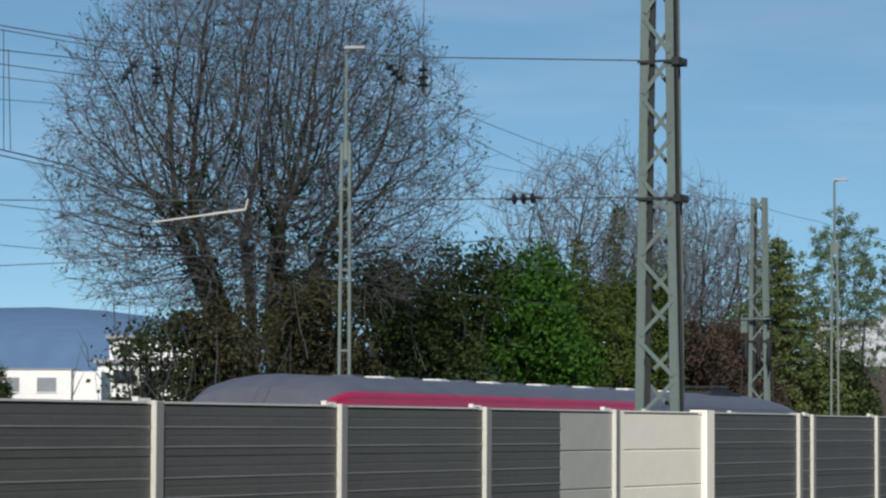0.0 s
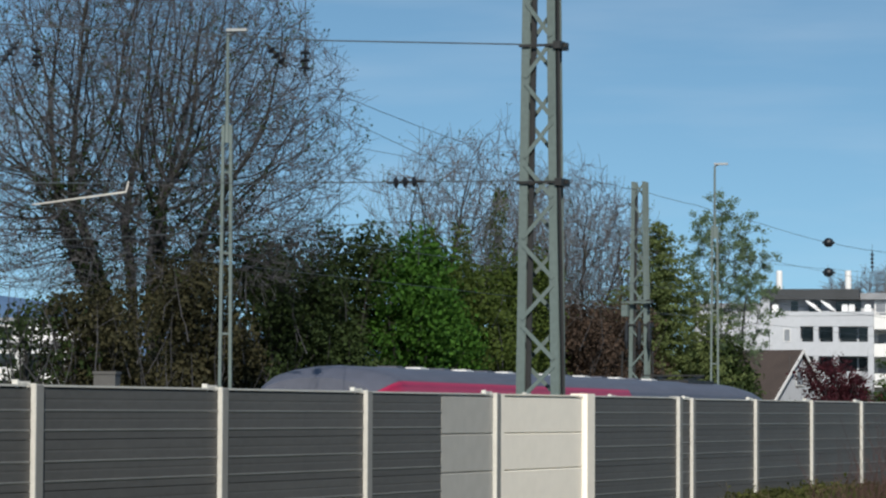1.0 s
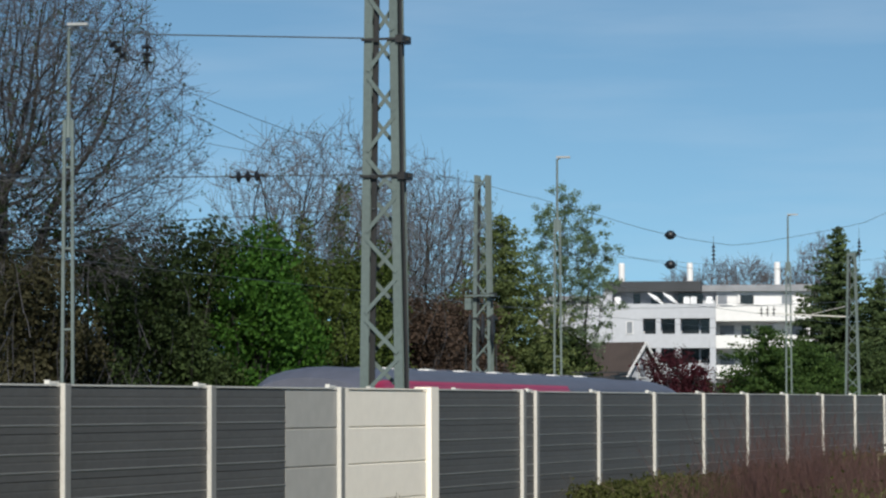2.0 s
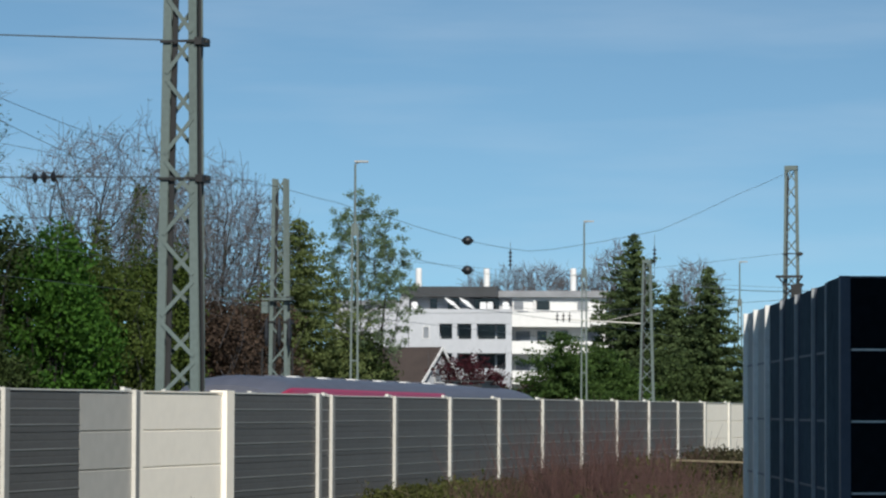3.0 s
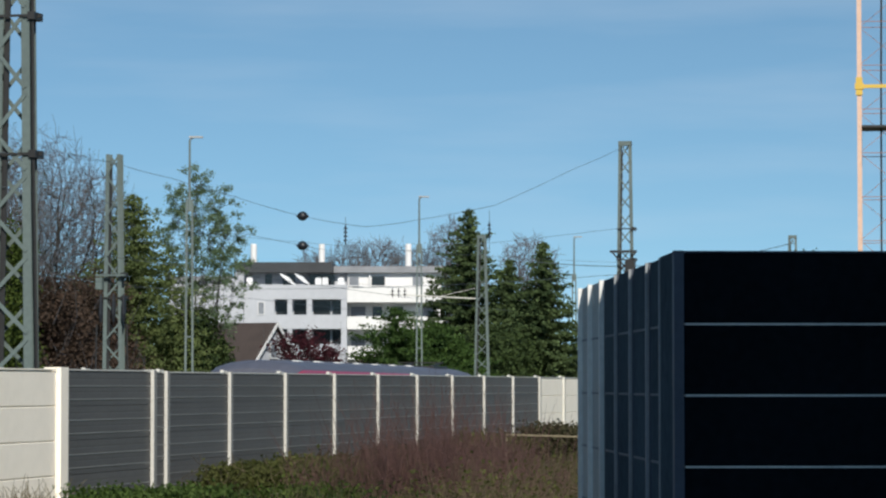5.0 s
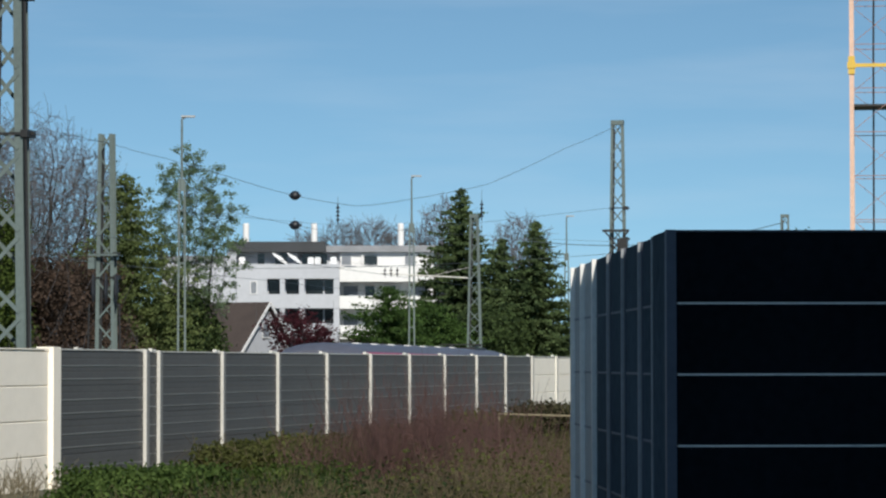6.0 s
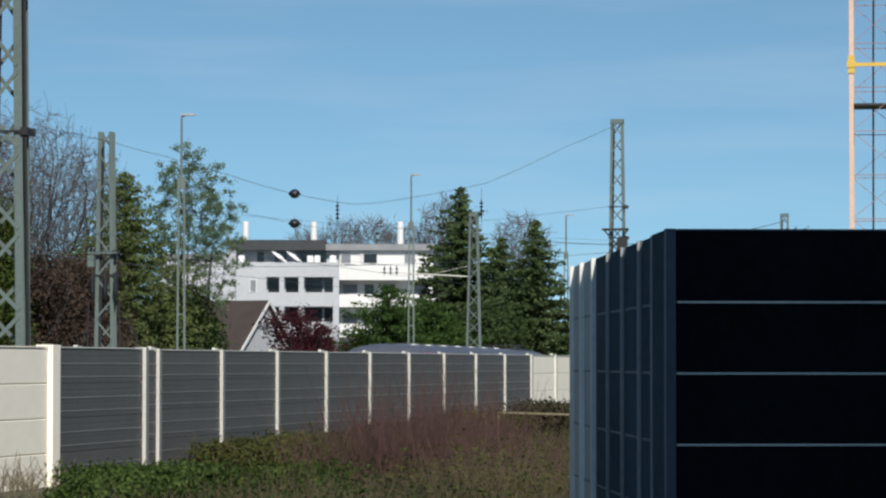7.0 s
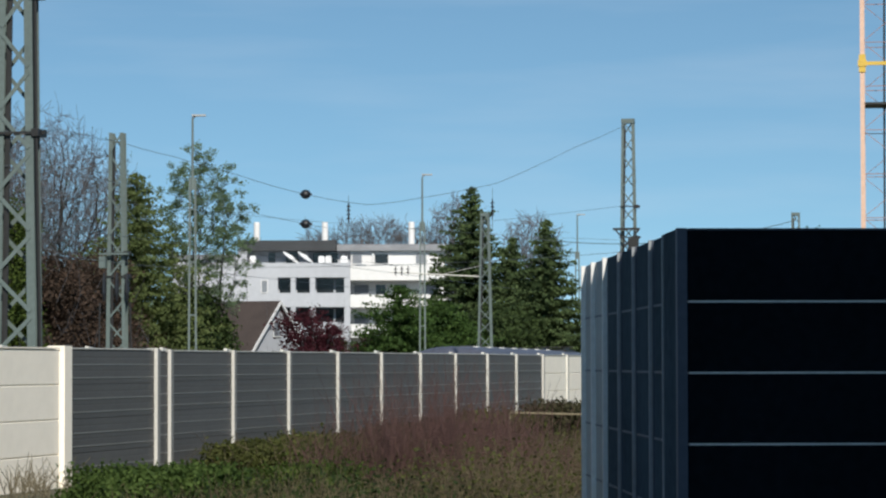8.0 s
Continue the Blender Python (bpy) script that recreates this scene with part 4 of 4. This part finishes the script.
def leaf(b, p, size, rng, flat=0.0, out=None):
    """One leaf, folded a little along its rib."""
    n = Vector((rng.gauss(0, 1), rng.gauss(0, 1), rng.gauss(0, 1) + flat)).normalized()
    if out is not None:
        n = (n + out * 1.1).normalized()
    a = n.orthogonal().normalized()
    a.rotate(Matrix.Rotation(rng.uniform(0, 6.28), 3, n))
    c = n.cross(a)
    s = size * rng.uniform(0.6, 1.3)
    b.add([p - a * s * 0.5, p + c * s * 0.33 + n * s * 0.1, p + a * s * 0.5, p - c * s * 0.33 + n * s * 0.1], [(0, 1, 2), (0, 2, 3)])


def crown_leaves(b, lobes, n, size, rng, shell=0.55, flat=0.0):
    """Leaves gathered in small sprays over overlapping lobes, with gaps."""
    tot = sum(r[0] * r[1] + r[0] * r[2] for _, r in lobes)
    for c, r in lobes:
        sprays = max(4, int(n / 9 * (r[0] * r[1] + r[0] * r[2]) / tot))
        for _ in range(sprays):
            v = Vector((rng.gauss(0, 1), rng.gauss(0, 1), rng.gauss(0, 1))).normalized() * (rng.uniform(shell, 1.08) if rng.random() < 0.9 else rng.uniform(1.0, 1.25))
            q = Vector((c[0] + v.x * r[0], c[1] + v.y * r[1], c[2] + v.z * r[2]))
            w = size * 2.2
            out = v.normalized()
            for _ in range(9):
                leaf(b, q + Vector((rng.gauss(0, w * 0.5), rng.gauss(0, w * 0.5), rng.gauss(0, w * 0.4))), size, rng, flat, out)


def lobes_for(w, d, z0, z1, n, rng):
    out = []
    n = int(n * 2.4)
    small = min(1.0, (32 / n) ** 0.4)
    for k in range(n):
        f = (k + 0.5) / n
        z = z0 + (z1 - z0) * rng.uniform(0.08, 0.88)
        edge = 1 - 0.55 * ((z - z0) / (z1 - z0)) ** 1.5
        out.append(((rng.uniform(-1, 1) * w * 0.36 * edge, (2 * f - 1) * d * 0.40 * edge, z), (small * w * rng.uniform(0.15, 0.26), small * d * rng.uniform(0.11, 0.19), small * (z1 - z0) * rng.uniform(0.09, 0.19))))
    return out


def bare_tree(x, y, seed, label, crown, stems=6, fan=1.4, fork=5.0, count=2500, step=0.28, kill=0.5, base_r=0.2, min_r=0.007, wood_m=None, twig_m=None, leaves=0, ivy=(), ivy_n=0, spray=2, spray_len=0.6, low=3.0, lift=0.04, hollow=2.4, thick=0.03, name="bare_tree", leaf_m=None, leaf_size=0.10, leaf_label="sparse dark leaf buds at the twig tips"):
    """crown: centre and radii, from the foot; fan: how far the stems part by the height of the first forks."""
    rng = random.Random(seed)
    t = thing(name, pose(x, y, -0.1), label, "tree", "trees behind the tracks")
    wood, twigs = Buf(), Buf()
    lines = []
    for k in range(stems):
        a = 2 * math.pi * (k * 0.618 + 0.1 * rng.random())
        out = fan * (0.25 + 0.75 * ((k * 0.381 + 0.3) % 1.0))
        top = fork * rng.uniform(0.75, 1.2)
        m = max(3, int(top / step))
        wob = [rng.uniform(0, 6.28) for _ in range(2)]
        lines.append([(math.cos(a) * (0.25 + out * (i / m) ** 1.25) + 0.10 * math.sin(wob[0] + 5 * i / m), math.sin(a) * (0.3 + out * (i / m) ** 1.25) + 0.10 * math.sin(wob[1] + 5 * i / m), top * i / m) for i in range(m + 1)])
    pts, parent = fill_crown(lines, crown[0], crown[1], count, step, kill, rng, lift, hollow, low)
    kids, rad = branch_tubes(pts, parent, min_r, base_r, wood, twigs, thick)
    tips = []
    for k in range(len(pts)):
        if rad[k] > min_r * 2.6 or parent[k] < 0:
            continue
        for _ in range(spray if not kids[k] else (1 if rng.random() < 0.22 * spray else 0)):
            p = Vector(pts[k])
            d = (p - Vector(pts[parent[k]])).normalized()
            ln = spray_len * rng.uniform(0.5, 1.4)
            d = (d + Vector((rng.gauss(0, 0.5), rng.gauss(0, 0.5), rng.gauss(0.08, 0.45)))).normalized()
            q = p + d * ln * 0.5
            e = q + (d + Vector((rng.gauss(0, 0.3), rng.gauss(0, 0.3), rng.gauss(0.1, 0.3)))).normalized() * ln * 0.5
            twigs.tube([p, q, e], [min_r, min_r * 0.85, min_r * 0.6], 3, caps=False)
            tips.append(e)
    part("trunk", wood, wood_m or M_BARK, t)
    part("twig_crown", twigs, twig_m or M_TWIG, t)
    if leaves:
        b = Buf()
        for _ in range(leaves // 4):
            p = rng.choice(tips)
            for _ in range(4):
                leaf(b, p + Vector((rng.gauss(0, 0.06), rng.gauss(0, 0.06), rng.gauss(0, 0.05))) * (leaf_size * 17), leaf_size, rng)
        part("foliage", b, leaf_m or M_DARKLEAF, t, leaf_label)
    if ivy or ivy_n:
        b = Buf()
        thick_nodes = [k for k in range(len(pts)) if rad[k] > base_r * 0.2 and parent[k] >= 0]
        for _ in range(ivy_n):
            k = rng.choice(thick_nodes)
            q = Vector(pts[k])
            if q.z < rng.uniform(2, 11):
                w = rad[k] + rng.uniform(0.02, 0.22)
                leaf(b, q + Vector((rng.gauss(0, w), rng.gauss(0, w), rng.gauss(0, 0.2))), 0.15, rng)
        for (x0, y0, z0), (x1, y1, z1), r, n in ivy:
            for _ in range(n):
                f = rng.random()
                a = rng.uniform(0, 6.28)
                bump_r = 1 + 0.45 * noise.noise((x0 * 3 + z1 * f * 0.9, y0, a * 0.4))
                rr = r * (1 - 0.45 * f) * rng.uniform(0.3, 1.15) * bump_r
                leaf(b, Vector((x0 + (x1 - x0) * f + rr * math.cos(a), y0 + (y1 - y0) * f + rr * math.sin(a), z0 + (z1 - z0) * f + rng.gauss(0, 0.15))), 0.17, rng)
        part("ivy", b, M_CLIMBER if ivy else M_IVY, t, "ivy climbing the stems")
    return t


def leafy(name, x, y, h, w, d, seed, label, category, material, n, size, z0=0.2, trunk=True, lobes=9, shell=0.55, group="shrubs behind the tracks", base=-0.1, rz=0, twig_m=None, twig_n=0, fill=2.7, grow_leaf=0.98):
    rng = random.Random(seed)
    t = thing(name, pose(x, y, base, 0, 0, rz), label, category, group)
    wood = Buf()
    lb = lobes_for(w, d, z0, h, lobes, rng)
    if trunk:
        wood.tube([(0, 0, -0.1), (0.05, 0.08, h * 0.4), (0, 0, h * 0.75)], [0.03 + h * 0.012, 0.02 + h * 0.008, 0.02], 7)
        for c, r in lb:
            wood.tube([(0, 0, h * 0.12), (c[0] * 0.5, c[1] * 0.5, c[2] * 0.55), c, (c[0] * 1.3, c[1] * 1.3, c[2] + r[2] * 0.8)], [0.02 + h * 0.006, 0.03, 0.018, 0.008], 5)
        part("trunk", wood, M_BARK, t)
    b = Buf()
    crown_leaves(b, lb, int(n * fill), size * grow_leaf, rng, shell)
    part("crown", b, material, t)
    if twig_n:
        b = Buf()
        for _ in range(twig_n):
            c, r = rng.choice(lb)
            p = Vector((c[0] + rng.gauss(0, r[0]), c[1] + rng.gauss(0, r[1]), z0 + rng.random() * (c[2] - z0)))
            q = p + Vector((rng.gauss(0, 0.5), rng.gauss(0, 0.6), rng.uniform(0.8, 2.2))) * min(1.0, h * 0.22)
            b.tube([p, p.lerp(q, 0.5) + Vector((rng.gauss(0, 0.08), rng.gauss(0, 0.08), 0)), q], [0.004 + 0.004 * min(h, 4), 0.003 + 0.003 * min(h, 4), 0.003], 3, caps=False)
        tagged(part("twig_mass", b, twig_m or M_TWIG, t), kind="stuff")
    return t


def conifer(x, y, h, w, seed, label, material=None, n=34, taper=1.0, size=0.24, base=-0.1):
    rng = random.Random(seed)
    t = thing("spruce_tree", pose(x, y, base), label, "tree", "conifers behind the tracks")
    wood = Buf()
    wood.tube([(0, 0, -0.1), (0.03, 0, h * 0.5), (0, 0, h)], [h * 0.018, h * 0.011, 0.012], 7)
    part("trunk", wood, M_BARK, t)
    b = Buf()
    for k in range(n):
        f = (k + rng.random() * 0.7) / n
        z = h * (0.04 + 0.95 * f)
        reach = w * 0.95 * (1 - f) ** taper * rng.uniform(0.75, 1.15) + 0.10
        arms = max(4, int(9 * (1 - f) + 3))
        for a in range(arms):
            an = 2 * math.pi * (a + rng.random()) / arms
            rr = reach * rng.uniform(0.6, 1.15)
            droop = rng.uniform(-0.1, 0.3) * rr
            m = max(5, int(rr * 10))
            for i in range(m):
                g = (i + 0.7) / m
                c = Vector((math.cos(an) * rr * g, math.sin(an) * rr * g, z - droop * g + 0.1 * g * g * rr))
                for _ in range(3):
                    leaf(b, c + Vector((rng.gauss(0, 0.11), rng.gauss(0, 0.11), rng.gauss(0, 0.07))), size, rng, 0.6)
    part("crown", b, material or M_SPRUCE, t)
    return t


def stalks(name, x0, x1, y0, y1, h0, h1, n, seed, material, label, category, lean=0.25, r=0.006, leaf_m=None, leaf_n=0, lsize=0.06, branch=2):
    """Upright stems with side shoots scattered over a patch of ground."""
    rng = random.Random(seed)
    t = thing(name, pose((x0 + x1) / 2, (y0 + y1) / 2, -0.08), label, category, "plants before the barrier")
    b, shoots, lv = Buf(), Buf(), Buf()
    for _ in range(n):
        p = Vector((rng.gauss(0, (x1 - x0) / 4.2), rng.uniform(y0, y1) - (y0 + y1) / 2, 0))
        edge = max(0.35, 1 - (abs(p.x) / ((x1 - x0) / 2)) ** 2 * 0.6)
        h = rng.uniform(h0, h1) * edge
        d = Vector((rng.gauss(0, lean), rng.gauss(0, lean), 1)).normalized()
        q = p + d * h * 0.55
        e = q + (d + Vector((rng.gauss(0, 0.2), rng.gauss(0, 0.2), 0))).normalized() * h * 0.45
        b.tube([p, q, e], [r, r * 0.8, r * 0.4], 3, caps=False)
        for _ in range(branch):
            s = p.lerp(q, rng.uniform(0.4, 1.0))
            shoots.tube([s, s + Vector((rng.gauss(0, 0.2), rng.gauss(0, 0.2), rng.uniform(0.2, 0.6))) * h * 0.55], [r * 0.7, r * 0.35], 3, caps=False)
        for _ in range(leaf_n):
            leaf(lv, p.lerp(e, rng.random()) + Vector((rng.gauss(0, 0.07), rng.gauss(0, 0.07), rng.gauss(0, 0.04))), lsize, rng)
    tagged(part("stem_mass", b, material, t), kind="stuff")
    tagged(part("shoot_mass", shoots, material, t), kind="stuff")
    if leaf_n:
        part("foliage", lv, leaf_m, t)
    return t


def build_trees():
    # the big bare tree with ivy on its stems
    bare_tree(-46.4, 90.9, 11, "large leafless multi-stemmed tree with ivy on its stems", ((-0.15, -0.1, 10.4), (6.7, 6.9, 7.4)), stems=16, fan=3.0, fork=7.0, count=12500, step=0.27, kill=0.35, base_r=0.18, min_r=0.0085, leaves=11000, leaf_size=0.10, ivy_n=34000, spray=4, spray_len=0.8, low=5.6, hollow=2.3, lift=0.0, thick=0.020)
    bare_tree(-46, 119.3, 12, "leafless tree with ivy-wrapped stems", ((0.2, -1.0, 7.9), (4.3, 5.2, 5.2)), twig_m=M_GREYTWIG, stems=9, fan=2.6, fork=5.0, count=3900, step=0.28, kill=0.42, base_r=0.13, min_r=0.0105, spray=3, spray_len=0.9, leaves=1600, thick=0.022,
              ivy=(((0, 0, 0.5), (1.0, 0.1, 10.8), 0.62, 2400), ((1, -4, 0.5), (1, -8.0, 8.8), 0.7, 2200), ((1, -3, 0.5), (1, -4.2, 9.2), 0.7, 1800)))
    bare_tree(-49, 138.0, 13, "leafless grey tree behind the tracks", ((0.0, 0.0, 8.1), (4.6, 5.2, 5.3)), twig_m=M_GREYTWIG, stems=8, fan=2.2, fork=5.0, count=3700, step=0.28, kill=0.42, base_r=0.13, min_r=0.011, spray=3, spray_len=0.9, leaves=1400, thick=0.022)
    bare_tree(-50, 146.0, 14, "leafless grey tree behind the tracks", ((0.0, 0.0, 7.4), (4.2, 4.6, 5.0)), twig_m=M_GREYTWIG, stems=7, fan=2.0, fork=4.5, count=2600, step=0.28, kill=0.42, base_r=0.13, min_r=0.011, spray=3, spray_len=0.9, leaves=900, thick=0.022)
    # the shrub belt under them
    leafy("evergreen_shrub", -44.0, 78.6, 5.3, 4, 5, 21, "mixed dark shrub with sparse outer sprays", "shrub", M_IVY, 800, 0.17, twig_n=90)
    leafy("brown_hedge", -43.5, 82.5, 5.4, 4, 7, 22, "brownish dry-leaved hedge with bare twigs", "hedge", M_BROWNLEAF, 9000, 0.15, lobes=12, twig_n=220)
    leafy("brown_hedge", -43.5, 88.5, 6.6, 4, 7, 23, "brownish dry-leaved hedge with bare twigs", "hedge", M_BROWNLEAF, 9000, 0.15, lobes=12, twig_n=220)
    leafy("evergreen_shrub", -43, 93.5, 7.6, 4, 7, 24, "dark olive evergreen shrub", "shrub", M_IVY, 9000, 0.16, lobes=30, shell=0.7, twig_n=90)
    leafy("evergreen_shrub", -42.5, 98.0, 8.4, 4, 6.5, 25, "dark evergreen shrub behind the tracks", "shrub", M_DARKLEAF, 9000, 0.17, lobes=30, shell=0.7)
    leafy("green_maple", -40.8, 99.8, 8.2, 3.4, 4.6, 26, "fresh green broadleaf tree", "tree", M_GREEN, 7500, 0.19, lobes=34, shell=0.75)
    leafy("green_maple", -40.8, 102.4, 6.2, 3.4, 4.0, 27, "fresh green broadleaf shrub", "shrub", M_GREEN, 5500, 0.19, lobes=28, shell=0.75)
    leafy("olive_bush", -42, 108.0, 7.6, 4, 6, 28, "olive green bush in spring leaf", "shrub", M_OLIVE, 8000, 0.17, lobes=28, shell=0.7, twig_n=40)
    leafy("olive_bush", -42, 114.0, 8.2, 4, 6.5, 29, "olive green bush in spring leaf", "shrub", M_OLIVE, 8000, 0.18, lobes=28, shell=0.7, twig_n=40)
    leafy("brown_hedge", -43, 122.0, 6.2, 5, 7, 30, "dense brown shrub with bare twigs", "shrub", M_RUSSET, 7500, 0.18, lobes=10, shell=0.35, twig_n=160)
    leafy("russet_shrub", -44, 130.0, 6.6, 5, 16, 31, "russet brown copper-leaved shrub", "shrub", M_RUSSET, 10500, 0.18, lobes=14, shell=0.35, twig_n=160)
    conifer(-44, 137.4, 10.6, 4.9, 32, "olive green conifer with a rounded top", M_CONIFER, 84, 0.62, 0.17)
    bare_tree(-41.8, 140.4, 33, "young tree with pale spring leaves and visible twigs", ((0.0, 0.0, 7.0), (1.8, 2.1, 4.2)), name="young_tree", stems=5, fan=0.9, fork=3.5, count=900, step=0.3, kill=0.5, base_r=0.10, min_r=0.009, spray=3, spray_len=0.9, lift=0.25, low=2.5, leaves=21000, leaf_m=M_PALELEAF, leaf_size=0.105, leaf_label="pale green leaf tufts on the shoots")
    leafy("evergreen_shrub", -42.2, 140.2, 5.4, 3.4, 5.0, 34, "dark green shrub under the young tree", "shrub", M_DARKLEAF, 7000, 0.22, lobes=10)
    leafy("olive_bush", -46, 152.0, 5.0, 4, 10, 35, "dark olive bush before the white building", "shrub", M_DARKLEAF, 6000, 0.24, lobes=9)
    leafy("plum_tree", -48.2, 186.0, 5.3, 5.5, 12, 36, "dark red-leaved ornamental plum", "tree", M_PLUM, 4200, 0.20, lobes=22, shell=0.3, twig_n=90)
    conifer(-43.9, 190.0, 6.7, 4.6, 37, "broad low green conifer before the white building", M_LAUREL, 40, 0.45, 0.2)
    conifer(-43.0, 197.0, 5.9, 4.8, 46, "broad low green conifer before the white building", M_LAUREL, 38, 0.45, 0.2)
    leafy("laurel_bush", -43.5, 199, 5.4, 6, 14, 38, "broad mid-green bush by the tracks", "shrub", M_LAUREL, 7500, 0.26, lobes=26, shell=0.7)
    leafy("russet_shrub", -46.5, 193.0, 3.6, 3, 7, 39, "low brown shrub beside the plum tree", "shrub", M_RUSSET, 2200, 0.2, lobes=8, twig_n=60)
    conifer(-46.2, 223.5, 14.7, 6.8, 41, "tall dark spruce behind the tracks", None, 72, 0.8, 0.27)
    conifer(-42.9, 222.0, 10.9, 5.2, 42, "dark spruce in a group", None, 56, 0.8, 0.27)
    conifer(-39.9, 219.0, 12.0, 5.8, 43, "dark spruce with a pointed top", None, 60, 0.8, 0.27)
    conifer(-37.6, 226.0, 6.4, 4.0, 44, "dark spruce in a group", None, 32, 0.8, 0.30)
    leafy("evergreen_shrub", -42, 214, 5.5, 6, 16, 45, "dark green bushes at the foot of the spruces", "shrub", M_DARKLEAF, 7000, 0.3, lobes=12)
    for k, (x, y, h) in enumerate(((-95, 368, 18), (-91, 369, 19), (-87.5, 370, 19.5), (-84, 371, 18.5), (-81.5, 372, 17.5), (-78.5, 372, 22), (-70, 374, 20))):
        bare_tree(x, y, 50 + k, "distant leafless tree behind the apartment building", ((0, 0, h * 0.66), (h * 0.19, h * 0.19, h * 0.34)), stems=5, fan=1.4, fork=h * 0.32, count=2000, step=0.45, kill=0.55, wood_m=M_FARBARK, twig_m=M_FARBARK, min_r=0.028, base_r=0.16, spray=4, spray_len=1.2, low=4, thick=0.06)
    leafy("young_tree", -24.7, 260.5, 13.2, 3, 5, 60, "distant leafy treetop above the screen", "tree", M_DARKLEAF, 900, 0.4, z0=8, lobes=6)
    leafy("evergreen_shrub", -112, 200, 5.6, 3, 5, 61, "dark bush before the white houses", "shrub", M_IVY, 2200, 0.24, lobes=8)
    leafy("evergreen_shrub", -126.6, 204.5, 6.4, 1.6, 2, 62, "small dark bush beside the white house", "shrub", M_DARKLEAF, 900, 0.22, lobes=6)
    # belts that close the view beyond and behind
    for k in range(4, 9):
        leafy("far_hedge", -75 - 4 * (k % 3), 110 + 13 * k, 4.5, 8, 16, 70 + k, "dark hedge beyond the tracks", "hedge", M_DARKLEAF, 1500, 0.5, lobes=8, trunk=False)


def build_foreground():
    before = "plants before the barrier"
    leafy("ivy_bush", -11.9, 38.0, 0.53, 2.8, 3.0, 81, "low glossy green ivy before the barrier", "bush", M_IVYLOW, 9000, 0.07, z0=0.0, trunk=False, lobes=16, group=before, twig_n=60, twig_m=M_STRAW)
    leafy("ivy_bush", -10.4, 38.8, 0.55, 2.2, 2.6, 89, "low green ivy mixed with brambles", "bush", M_OLIVE, 5000, 0.065, z0=0.0, trunk=False, lobes=12, group=before, twig_n=120, twig_m=M_STRAW)
    leafy("bramble", -11.9, 42.4, 0.74, 2.0, 2.6, 82, "olive bramble thicket before the barrier", "bush", M_HEDGELEAF, 6500, 0.06, z0=0.0, trunk=False, lobes=14, shell=0.2, group=before, twig_n=340, twig_m=M_STRAW)
    leafy("bramble", -10.7, 42.6, 0.76, 2.0, 2.4, 94, "olive bramble thicket with loose upright shoots", "bush", M_OLIVE, 4500, 0.06, z0=0.0, trunk=False, lobes=12, shell=0.2, group=before, twig_n=340, twig_m=M_STRAW)
    leafy("bramble", -10.6, 47.5, 0.66, 2.8, 4.6, 83, "brown-green bramble thicket before the barrier", "bush", M_HEDGELEAF, 6500, 0.07, z0=0.0, trunk=False, lobes=16, shell=0.2, group=before, twig_n=300, twig_m=M_STRAW)
    stalks("dogwood_shrub", -11.3, -7.0, 40.0, 44.0, 0.5, 2.1, 1000, 84, M_REDTWIG, "haze of leafless reddish dogwood stems", "shrub", 0.22, 0.004, branch=5)
    stalks("dry_weeds", -9.5, -6.0, 37, 47, 0.45, 1.05, 800, 85, M_STRAW, "dry straw-coloured weeds", "weeds", 0.24, 0.0045, M_HEDGELEAF, 6, 0.06, 3)
    stalks("dry_weeds", -12.0, -7, 34, 41, 0.25, 0.7, 700, 86, M_STRAW, "dry straw-coloured weeds and brambles", "weeds", 0.35, 0.0045, M_IVY, 7, 0.06, 3)
    stalks("dry_weeds", -11.5, -6.5, 46.5, 58, 0.35, 0.8, 1100, 88, M_STRAW, "tall dry weeds by the handrail", "weeds", 0.24, 0.005, M_HEDGELEAF, 6, 0.08, 3)
    for k, y in enumerate((53.5, 59.5, 66.0, 73.0)):
        leafy("bramble", -13.9 + 0.3 * k, y, 0.55 + 0.12 * k, 2.4, 7.0, 90 + k, "brown-green bramble scrub along the barrier", "bush", M_BROWNLEAF if k % 2 else M_HEDGELEAF, 3600, 0.09, z0=0.02, trunk=False, lobes=14, group="plants before the barrier", twig_n=80, twig_m=M_STRAW)
    stalks("dry_branch", -14.5, -13.5, 38.4, 40.6, 0.45, 0.85, 40, 87, M_PALETWIG, "pale dry branches before the cream panels", "branches", 0.5, 0.008, branch=5)


build_ground()
build_hills()
build_apartments()
build_house()
build_left_houses()
build_crane()
build_line()
train = build_train()
build_trees()
build_foreground()
build_handrail()
build_near_barrier()
build_shade_block()
build_barriers()


# ---- what moves ----
def motions():
    walk(train, [(t, pose(-24.0, 46.5 + 7.3 * t + 0.1 * t * t, RAIL_Z + grade(46.5 + 7.3 * t + 0.1 * t * t), math.degrees(math.atan(-0.0042)))) for t in (0.0, 1.0, 2.0, 3.0, 4.0, 5.0, 6.0, 7.0, 8.0)])


motions()
